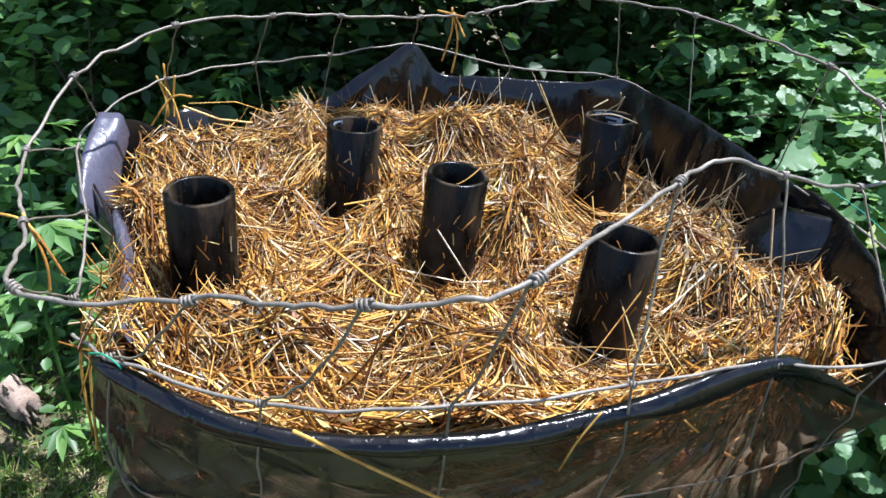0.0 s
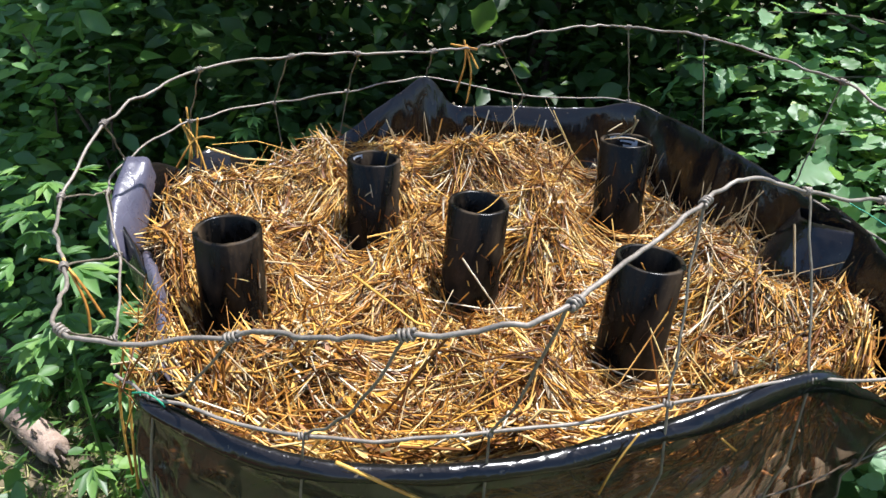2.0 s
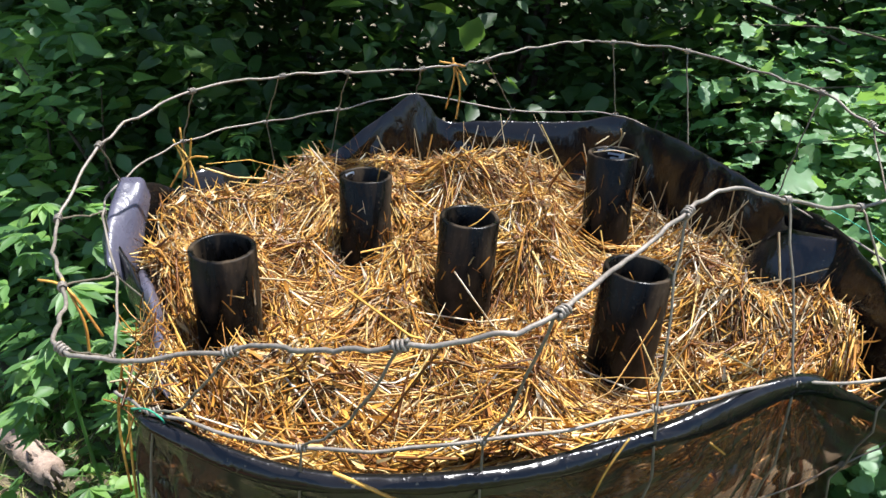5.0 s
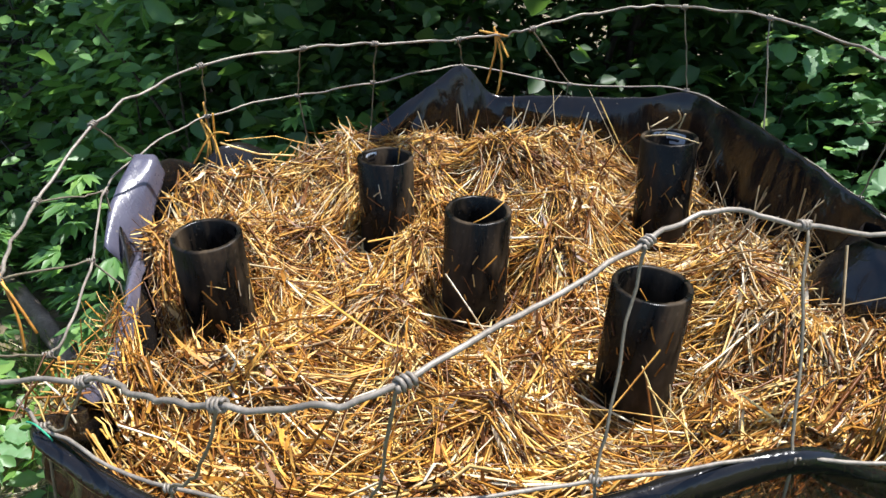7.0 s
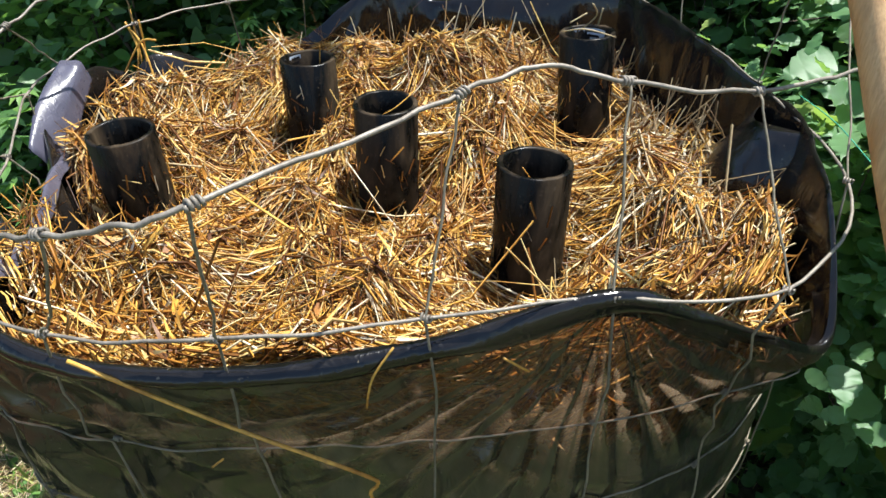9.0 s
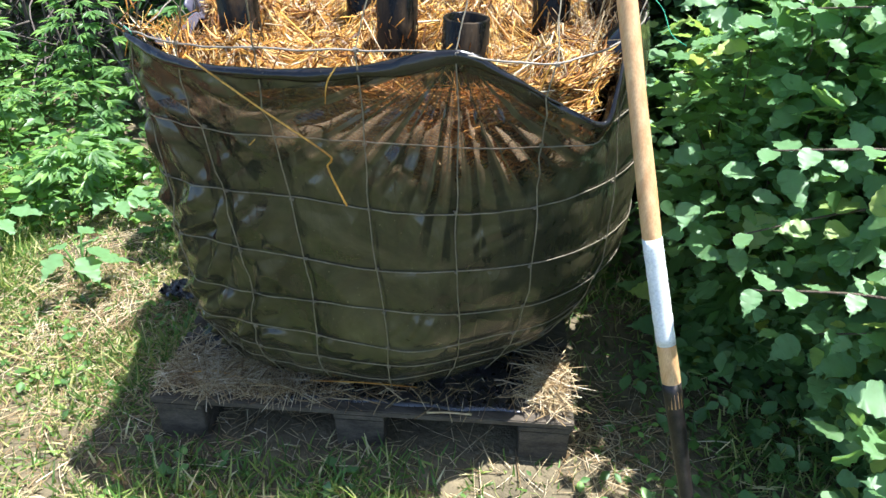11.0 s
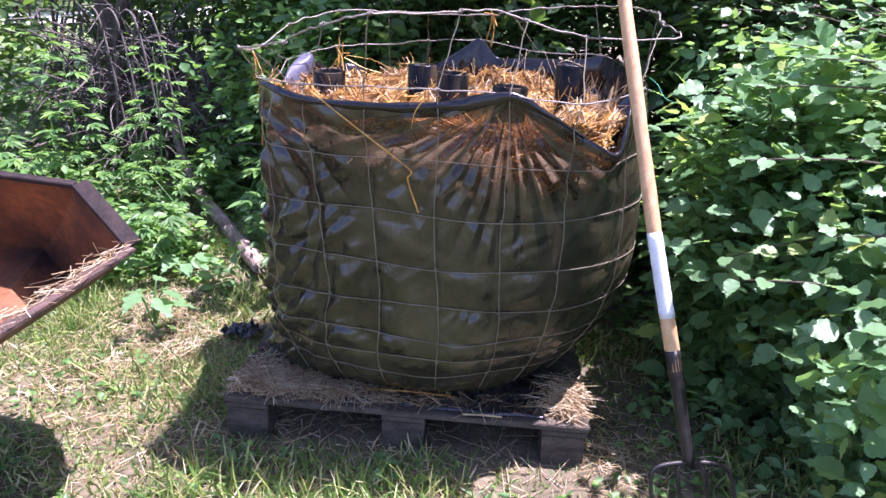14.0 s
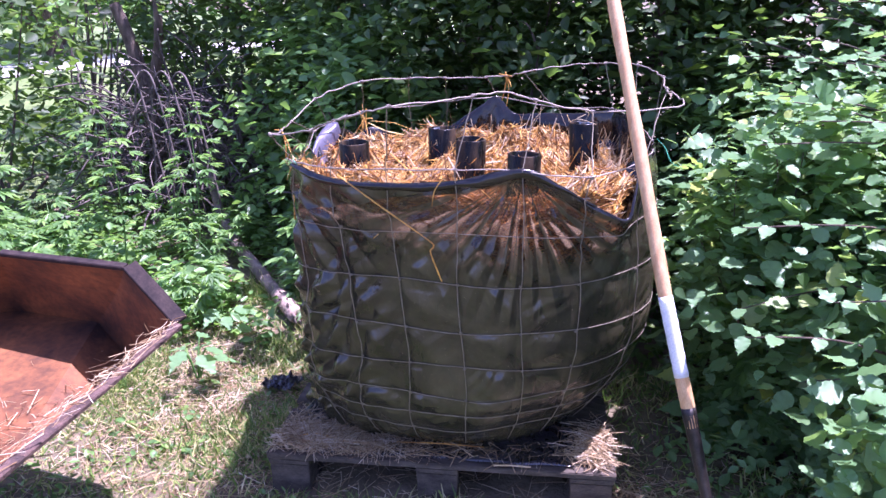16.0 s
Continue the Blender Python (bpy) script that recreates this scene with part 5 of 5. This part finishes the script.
HEDGE = [(-4.4, 4.6, 1.2, 3.2), (-3.5, 4.0, 1.1, 3.0), (-2.5, 3.8, 1.0, 3.0), (-1.6, 3.4, 0.95, 2.7), (-0.75, 3.1, 0.9, 2.6), (0.1, 3.15, 0.85, 2.5), (0.95, 3.25, 0.85, 2.6), (1.8, 3.8, 0.9, 2.7), (2.9, 3.7, 1.0, 2.8),
         (-2.0, 5.0, 1.3, 3.8), (-0.3, 4.6, 1.3, 3.8), (1.4, 4.6, 1.3, 3.8)]
for k, (x, y, r, hh) in enumerate(HEDGE):
    near = k in (3, 4, 5, 6, 7)
    shrub("hedge_shrub", "tall dense dark green shrub in the hedge behind the planter", (x, y), r, hh, 800 if near else 560, 14 if near else 12, 0.07 if near else 0.08, LEAF_HEDGE, 30 + k, ratio=0.66)
for k, (x, y, r, hh) in enumerate(((-1.3, 2.55, 0.5, 1.5), (-1.95, 2.9, 0.55, 1.5), (-0.55, 2.5, 0.4, 1.0))):
    shrub("shrub", "low green shrub in front of the hedge", (x, y), r, hh, 200, 12, 0.075, LEAF_HERB if x < -1 else LEAF_HEDGE, 45 + k, ratio=0.7, group="low shrubs")
# trees added out of view behind the hedge, to keep the sun off it
for k, (x, y, r, hh) in enumerate(((-2.4, 6.4, 2.2, 8.0), (0.42, 4.85, 1.75, 6.6), (4.6, 7.0, 2.1, 8.0), (-5.6, 7.6, 2.3, 9.0))):
    shrub("tree", "unseen broad-leaved tree added behind the hedge to shade it", (x, y), r, hh, 560, 10, 0.17, LEAF_HEDGE, 80 + k, 10, "trees behind the hedge", 0.42, category="tree", wood=3.0, bare=0.40)
# bushes beside the planter
BUSHES = [(2.15, 1.62, 0.92, 1.60), (2.12, 0.85, 0.80, 1.48), (1.75, 2.75, 0.78, 1.95), (2.7, 1.5, 1.0, 1.75), (1.12, 1.62, 0.42, 1.25), (1.02, 2.30, 0.52, 1.28), (1.55, 1.35, 0.42, 1.05), (1.35, 2.25, 0.45, 1.30)]
for k, (x, y, r, hh) in enumerate(BUSHES):
    shrub("bush", "leafy bush with broad pale green leaves beside the planter", (x, y), r, hh, 1000 if k < 3 else 520 if k == 3 else 240, 13, 0.064 if k == 1 else 0.072, LEAF_BUSH, 60 + k, 22, "bushes", ratio=0.80, shape=OVATE, low=0.03 if k != 1 else 0.30, deep=0.36, gaps=0.10 if k < 4 else 0.0, lumpy=1.9, turned=0.34, wood=0.7, vase=0.15 if k == 1 else 0.5)


def branch(at, tip, count, leaf, mat, seed, label):
    """A single leafy spray reaching out of a bush."""
    rng = np.random.default_rng(seed)
    b = thing("leafy_branch", label, "branch", "sprays of leaves")
    a, t = Vector(at), Vector(tip)
    path = spline([a, a.lerp(t, 0.5) + Vector((0, 0, 0.04)), t], 10)
    tube("twig", path, lambda q: 0.005 * (1 - 0.7 * q), BARK, b, 6)
    for i in range(count):
        q = path[int(4 + (len(path) - 5) * i / max(count - 1, 1))]
        side = 1 if i % 2 else -1
        along = unit(np.array([(t - a).normalized() * 0.5 + Vector((-(t - a).y, (t - a).x, 0)).normalized() * side + Vector((0, 0, rng.normal() * 0.25))]))
        ln = np.array([leaf * rng.uniform(0.8, 1.2)])
        nrm = np.array([[rng.normal() * 0.25, rng.normal() * 0.25 - 0.25, 1.0]])
        scatter("leaf", np.array([q]), along, nrm, ln, ln * 0.40, mat, b, LOBED if seed % 6 == 0 else OVATE)


for k, (a, t, c) in enumerate((((1.6, 1.4, 1.15), (0.98, 1.25, 1.20), 9), ((1.5, 1.6, 1.2), (0.92, 1.62, 1.30), 9),
                               ((1.75, 0.75, 0.95), (1.22, 0.62, 0.98), 9), ((1.5, 2.0, 1.2), (0.85, 1.95, 1.25), 9), ((1.4, 2.2, 1.3), (0.75, 2.15, 1.38), 9), ((1.5, 1.3, 0.8), (1.0, 1.1, 0.72), 8),
                               ((1.8, 0.7, 0.8), (1.30, 0.55, 0.80), 10), ((1.8, 0.9, 1.1), (1.30, 0.75, 1.15), 10), ((1.85, 0.7, 1.2), (1.45, 0.55, 1.22), 9), ((1.9, 0.65, 0.95), (1.48, 0.45, 0.95), 9),
                               ((1.5, 1.8, 1.3), (1.05, 1.55, 1.42), 10), ((1.4, 2.2, 1.4), (1.0, 1.95, 1.55), 10), ((1.6, 2.0, 1.5), (1.15, 1.75, 1.60), 10), ((1.5, 1.7, 1.0), (0.98, 1.5, 1.05), 10), ((1.3, 2.3, 1.2), (0.72, 2.2, 1.20), 9), ((1.6, 1.6, 1.4), (1.2, 1.35, 1.45), 9), ((1.3, 2.5, 1.5), (0.85, 2.35, 1.62), 9),
                               ((1.4, 1.9, 1.1), (0.88, 1.72, 1.18), 11), ((1.4, 1.9, 1.35), (0.95, 1.78, 1.48), 11), ((1.5, 2.1, 1.5), (1.0, 2.1, 1.72), 11), ((1.3, 2.2, 1.0), (0.80, 2.0, 1.08), 11), ((1.55, 0.88, 1.05), (1.0, 0.74, 1.09), 12), ((1.5, 0.95, 0.70), (1.04, 0.80, 0.77), 10), ((1.7, 1.2, 0.48), (1.28, 1.10, 0.44), 11), ((1.7, 1.0, 0.65), (1.20, 0.98, 0.58), 11), ((1.75, 1.05, 0.40), (1.36, 0.98, 0.33), 9), ((1.7, 0.8, 0.55), (1.30, 0.74, 0.52), 10), ((1.5, 1.5, 1.15), (1.0, 1.38, 1.32), 11), ((1.6, 1.3, 1.2), (1.08, 1.12, 1.30), 11), ((1.5, 1.7, 1.5), (1.10, 1.62, 1.68), 11), ((1.2, 2.4, 1.3), (0.62, 2.3, 1.45), 11))):
    branch(a, t, c, 0.070 if t[1] > 1.3 else 0.062, LEAF_BUSH, 100 + k, "spray of broad pale green leaves reaching towards the planter")


# ---- herbs with fingered leaves ----
FINGER_V = np.array([(0, 0, 0), (-0.8, 0.3, 0.04), (0.8, 0.3, 0.04), (-0.75, 0.6, 0.02), (0.75, 0.6, 0.02), (0, 1.0, -0.10), (0, 0.4, -0.02)], float)
FINGER_F = np.array([(0, 6, 1), (0, 2, 6), (1, 6, 3), (2, 4, 6), (3, 6, 5), (6, 4, 5)])


def herb(seed, high):
    rng = np.random.default_rng(seed)
    s = thing("weed", "tall weed with fingered green leaves growing beside the planter", "weed", "weeds")
    top = Vector((rng.normal() * 0.08, rng.normal() * 0.08, high))
    path = spline([(0, 0, -0.02), (rng.normal() * 0.03, rng.normal() * 0.03, high * 0.5), top], 10)
    tube("stem", path, lambda t: 0.006 * (1 - 0.7 * t), LEAF_HERB, s, 6)
    P, A, N, L = [], [], [], []
    k = 0
    for i in range(5, len(path)):
        for side in (0, math.pi):
            az = k * 1.2 + side + rng.normal() * 0.2
            k += 1
            out = np.array((math.cos(az), math.sin(az), 0.35))
            reach = 0.05 + 0.09 * (1 - i / len(path)) + 0.02
            q = np.array(path[i]) + out * reach
            size = rng.uniform(0.075, 0.12) * (0.6 if i > len(path) - 3 else 1)
            for m in range(-3, 4):
                b = az + m * 0.42
                P.append(q); L.append(size * (1 - 0.11 * abs(m)))
                A.append((math.cos(b), math.sin(b), -0.15 + rng.normal() * 0.08)); N.append((rng.normal() * 0.15, rng.normal() * 0.15, 1))
    L = np.array(L)
    lv = scatter("foliage", np.array(P), np.array(A), np.array(N), L, L * 0.17, LEAF_HERB, s, (FINGER_V, FINGER_F))
    lv["kind"] = "stuff"
    return s


KINDS = [herb(200 + i, hh) for i, hh in enumerate((1.02, 0.42, 0.62, 0.36))]
rnd = random.Random(9)
spots = [(-0.94, 1.46), (-0.98, 1.78), (-0.78, 1.95), (-1.62, 1.30), (-0.6, 2.1), (-0.3, 2.2), (-1.0, 2.3), (-2.0, 2.55), (-2.5, 1.55), (-2.9, 1.5), (-2.55, 2.65), (-1.6, 2.55), (-2.9, 1.0), (-3.3, 1.6), (-2.2, 0.75), (-2.6, 0.35), (-3.2, 2.0), (0.95, 1.95), (1.05, 1.5), (-2.1, 2.1), (-2.35, 2.0), (-1.9, 1.6), (-2.7, 2.2)]
for i, (x, y) in enumerate(spots):
    m = pose(x, y, GROUND, rnd.uniform(-6, 6), rnd.uniform(-6, 6), rnd.uniform(0, 360))
    if i < 4:
        KINDS[i].matrix_basis = m
    else:
        copy_thing(KINDS[i % 4], m)


def ground_leaves(label, n, x0, x1, y0, y1, top, leaf, mat, seed, hole=None):
    """Low leafy plants covering the ground."""
    rng = np.random.default_rng(seed)
    x, y = rng.uniform(x0, x1, n), rng.uniform(y0, y1, n)
    den = np.array([noise.noise((p * 2.4, q * 2.4, seed)) for p, q in zip(x, y)])
    ok = rng.uniform(size=n) < np.clip(0.55 + 1.2 * den, 0.05, 1)
    r = np.hypot(x - CX, y - CY)
    ok &= r > at_angle(T_BELLY, np.arctan2(y - CY, x - CX)) + 0.06
    ux, uy = (x - 0.713) * -0.9333 + (y - 0.889) * -0.3592, (x - 0.713) * -0.3592 + (y - 0.889) * 0.9333
    ok &= ~((ux > -0.03) & (ux < 1.24) & (uy > -0.03) & (uy < 1.03))
    if hole is not None:
        ok &= hole(x, y)
    x, y, den = x[ok], y[ok], den[ok]
    n = len(x)
    z = np.array([bumps(p, q) for p, q in zip(x, y)]) + rng.uniform(0.01, 1, n) ** 1.3 * top * np.clip(0.6 + den, 0.15, 1.3)
    a = rng.uniform(0, 2 * math.pi, n)
    ln = leaf * rng.uniform(0.5, 1.3, n)
    ob = scatter("ground_plants", np.stack([x, y, z], 1), np.stack([np.cos(a), np.sin(a), rng.normal(size=n) * 0.3], 1), unit(rng.normal(size=(n, 3)) * 0.4 + np.array((0, 0, 1))), ln, ln * 0.36, mat)
    tagged(ob, label, "plants", kind="stuff")


yard = lambda x, y: y > 1.05 - 0.35 * (x + 0.8) * (x > -2.2) * 1.0 + 0.25 * np.sin(3 * x)
ground_leaves("low green weeds covering the ground", 27000, -4.2, -0.55, 0.6, 3.6, 0.30, 0.06, LEAF_HERB, 300, lambda x, y: ((y > 1.12 + 0.15 * np.sin(4 * x)) | (x < -1.75 + 0.2 * np.sin(5 * y))) & (np.abs((x + 1.2) * 0.535 + (y - 1.57) * 0.845 + 0.07) > 0.10))
ground_leaves("low ivy under the hedge", 5000, -0.7, 1.3, 1.75, 3.2, 0.45, 0.06, LEAF_HEDGE, 301)
ground_leaves("low weeds under the bush", 3800, 0.78, 2.4, 0.55, 2.2, 0.35, 0.05, LEAF_BUSH, 302, lambda x, y: y > 0.75 + 0.35 * (x < 1.1))
ground_leaves("scattered small weeds in the yard", 5200, -2.2, 1.3, -1.1, 1.2, 0.05, 0.034, LEAF_HERB, 303)


def broad_plant(x, y, n, size, seed):
    """A rosette of big pale leaves."""
    rng = np.random.default_rng(seed)
    b = thing("burdock", "low plant with a rosette of big pale leaves", "plant", at=(x, y, GROUND))
    for i in range(n):
        a = i * 2.4 + rng.normal() * 0.2
        tip = Vector((math.cos(a), math.sin(a), 0)) * size * 0.6 + Vector((0, 0, size * rng.uniform(0.8, 1.7)))
        tube("stalk", spline([(0, 0, -0.01), tip * 0.5 + Vector((0, 0, 0.03)), tip], 5), 0.004, LEAF_HERB, b, 5)
        ln = np.array([size * rng.uniform(0.8, 1.25)])
        scatter("leaf", np.array([tip]), np.array([(math.cos(a), math.sin(a), -0.2)]), np.array([(rng.normal() * 0.2, rng.normal() * 0.2, 1.0)]), ln, ln * 0.40, LEAF_BUSH, b, LOBED)


broad_plant(-1.22, 0.90, 7, 0.12, 500)
broad_plant(-1.75, 0.95, 6, 0.11, 501)
broad_plant(-2.3, 1.2, 7, 0.13, 502)
broad_plant(-1.5, 1.35, 6, 0.11, 503)
broad_plant(0.17, 0.53, 4, 0.045, 504)
broad_plant(0.46, 0.40, 5, 0.05, 505)
broad_plant(0.60, 0.52, 5, 0.055, 506)


# ---- log ----
def log():
    pts = [Vector((-1.20, 1.57, 0.045)), Vector((-1.75, 1.92, 0.06)), Vector((-2.4, 2.32, 0.16)), Vector((-3.3, 3.0, 0.55))]
    ob = thing("log", "fallen weathered tree limb lying in the weeds", "log")
    tube("limb", spline(pts, 8), lambda t: 0.044 * (1 - 0.35 * t) + 0.009 * noise.noise((t * 6, 3, 0)), LOG, ob, 12)
    end = [pts[0] + Vector((0.035, -0.022, 0.002)).lerp(Vector((-0.24, 0.152, 0.006)), i / 14) for i in range(15)]
    tagged(tube("broken_end", end, lambda t: 0.043 * min(1.0, 0.90 + 2.0 * t) + 0.005 * noise.noise((t * 7, 1, 0)) + 0.004 * noise.noise((t * 23, 5, 0)), PALE_WOOD, ob, 14), "pale barkless end of the limb, splintered")
    rng = random.Random(31)
    along = (end[-1] - end[0]).normalized()
    side = along.cross(Vector((0, 0, 1))).normalized()
    for k in range(16):
        a = rng.uniform(0.15, math.pi - 0.15)
        out = side * math.cos(a) + Vector((0, 0, 1)) * math.sin(a)
        foot = end[0] + along * rng.uniform(0.03, 0.24) + out * 0.043
        tube("bark_shred", [foot, foot + along * 0.014 + out * 0.006, foot + along * rng.uniform(0.025, 0.045) + out * 0.003], 0.0028, BARK, ob, 5)
    for k in range(5):
        a = 2.5 * k
        out = side * math.cos(a) + Vector((0, 0, 1)) * math.sin(a)
        foot = end[0] + out * 0.024 + along * 0.01
        tube("splinter", [foot, foot - along * 0.02, foot - along * rng.uniform(0.035, 0.06)], lambda t: 0.014 * (1 - 0.7 * t), LOG, ob, 6)


log()


# ---- brush pile and dead tree ----
def brush_pile():
    rng = np.random.default_rng(17)
    b = thing("brush_pile", "tangled heap of dead grey twigs and vines", "brush pile", at=(-3.35, 2.95, GROUND))
    runs = []
    for k in range(520):
        a, r = rng.uniform(0, 2 * math.pi), 0.95 * math.sqrt(rng.uniform())
        foot = Vector((r * math.cos(a), r * math.sin(a) * 0.7, rng.uniform(0, 0.9)))
        w = Vector((rng.normal(), rng.normal(), rng.normal() * 0.7 + 0.25)).normalized() * rng.uniform(0.3, 0.9)
        tip = foot + w
        tip.z = max(0.03, min(tip.z, 1.6))
        runs.append((spline([foot, foot.lerp(tip, 0.5) + Vector((rng.normal(), rng.normal(), rng.normal() + 1)) * 0.08, tip], 4), rng.uniform(0.0025, 0.008)))
    ob = join_tubes("twig_tangle", runs, TWIG, b, 4)
    ob["kind"] = "stuff"
    for k in range(4):
        x = -0.2 + 0.17 * k
        tube("vine", spline([(x, -0.5, 0.2), (x + 0.1, -0.5, 1.0), (x + 0.35, -0.55, 1.15), (x + 0.55, -0.6, 0.5), (x + 0.6, -0.6, 0.1)], 7), 0.007, TWIG, b, 6)
    d = thing("dead_tree", "broken dark tree stump with two arms", "stump", at=(-3.7, 2.9, GROUND))
    tube("trunk", spline([(0, 0, -0.05), (0.02, 0, 0.7), (-0.10, 0.02, 1.25), (-0.22, 0.0, 1.62)], 6), lambda t: 0.075 * (1 - 0.45 * t), BARK, d, 12)
    tube("arm", spline([(-0.02, 0, 0.8), (0.15, 0.05, 1.3), (0.22, 0.05, 1.8)], 6), lambda t: 0.05 * (1 - 0.5 * t), BARK, d, 10)


brush_pile()


# ---- meadow beyond the hedge ----
def meadow():
    v, f = [], []
    xs, ys = np.linspace(-60, -4.9, 40), np.linspace(-30, 60, 40)
    for y in ys:
        for x in xs:
            v.append((x + (0.4 * math.sin(y * 0.7) if x > -7 else 0), y, GROUND + 0.045))
    w = len(xs)
    f = [(j * w + i, j * w + i + 1, (j + 1) * w + i + 1, (j + 1) * w + i) for j in range(len(ys) - 1) for i in range(w - 1)]
    tagged(mesh_object("lawn", v, f, LAWN, True), "sunlit mown grass beyond the hedge", "lawn", kind="structure")
    v = [(-18 + 0.2 * math.sin(t), -30 + 2 * t, GROUND + 0.06) for t in range(46)] + [(-14.5, -30 + 2 * t, GROUND + 0.06) for t in range(46)]
    f = [(t, t + 1, 46 + t + 1, 46 + t) for t in range(45)]
    tagged(mesh_object("road", v, f, ROAD, True), "pale gravel track crossing the meadow", "road", kind="structure")


meadow()


def yard_lawn():
    """Grass that goes on behind the walker."""
    xs, ys = np.concatenate([np.linspace(-4.8, 8, 27), np.linspace(10, 60, 13)]), np.linspace(-60, -1.25, 40)
    v = [(x, y + (0.35 * math.sin(x * 0.8) + 0.2 * math.sin(x * 2.3) - 0.2 if y > -1.3 else 0), GROUND + 0.03 + (0.02 * math.sin(x * 3) if y > -2 else 0)) for y in ys for x in xs]
    f = [(j * 40 + i, j * 40 + i + 1, (j + 1) * 40 + i + 1, (j + 1) * 40 + i) for j in range(39) for i in range(39)]
    tagged(mesh_object("lawn", v, f, DRY_LAWN, True), "open sunlit grass of the yard", "lawn", kind="structure")


yard_lawn()
shrub("hedge_shrub", "thin young shrub at the end of the hedge", (-4.3, 1.9), 0.85, 2.6, 300, 10, 0.085, LEAF_HEDGE, 95, ratio=0.7)
shrub("hedge_shrub", "thin young shrub at the end of the hedge", (-5.2, 3.6), 0.95, 2.9, 190, 10, 0.085, LEAF_HEDGE, 96, ratio=0.7)
for k, (x, y) in enumerate(((-22, 8), (-24, 16), (-21, 22), (-26, 2), (-19, 12.5))):
    shrub("tree", "broad-leaved tree far across the meadow", (x, y), 3.0, 8.5, 300, 12, 0.4, LEAF_HERB, 400 + k, 8, "trees across the meadow", 0.12, category="tree", wood=4.0, bare=0.1)


# ---- grass ----
def grass(n, x0, x1, y0, y1, seed, tall, label, wide=1.0, floor=0.42):
    rng = np.random.default_rng(seed)
    x, y = rng.uniform(x0, x1, n), rng.uniform(y0, y1, n)
    dens = np.array([noise.noise((p * 1.9, q * 1.9, 20)) for p, q in zip(x, y)])
    ok = rng.uniform(size=n) < np.clip(0.5 + dens * 1.5, floor, 1)
    ux, uy = (x - 0.713) * -0.9333 + (y - 0.889) * -0.3592, (x - 0.713) * -0.3592 + (y - 0.889) * 0.9333
    ok &= ~((ux > -0.01) & (ux < 1.21) & (uy > 0.0) & (uy < 1.0))
    x, y, dens = x[ok], y[ok], dens[ok]
    n = len(x)
    z = np.array([bumps(p, q) for p, q in zip(x, y)])
    lean = rng.normal(size=(n, 3)) * np.array((0.6, 0.6, 0)) + np.array((0, 0, 0.7))
    ln = tall * rng.uniform(0.3, 1.4, n) * np.clip(0.8 + dens, 0.4, 1.4)
    ob = scatter("grass", np.stack([x, y, z], 1), lean, rng.normal(size=(n, 3)), ln, wide * rng.uniform(0.0012, 0.0028, n), GRASS, shape=(BLADE_V, BLADE_F))
    tagged(ob, label, "grass", kind="stuff")


grass(66000, -2.4, 1.5, -1.3, 1.9, 5, 0.082, "short patchy grass, part dried to straw colour", 1.55, 0.34)
grass(20000, -2.4, -0.55, -0.3, 1.5, 12, 0.058, "low tufts of green grass in the sunny patch", 1.5, 0.25)
grass(9000, -6.5, -2.2, -1.5, 4.5, 6, 0.12, "longer grass at the edge of the yard", 1.6)
grass(26000, -5.0, 6.0, -2.8, -1.0, 8, 0.10, "rough grass round the yard", 2.2)
grass(24000, 1.4, 6.0, -1.2, 4.5, 9, 0.12, "rough grass round the bushes", 2.2)
grass(12000, -5.0, -2.3, -1.2, 1.2, 10, 0.10, "rough grass beside the wheelbarrow", 2.0)
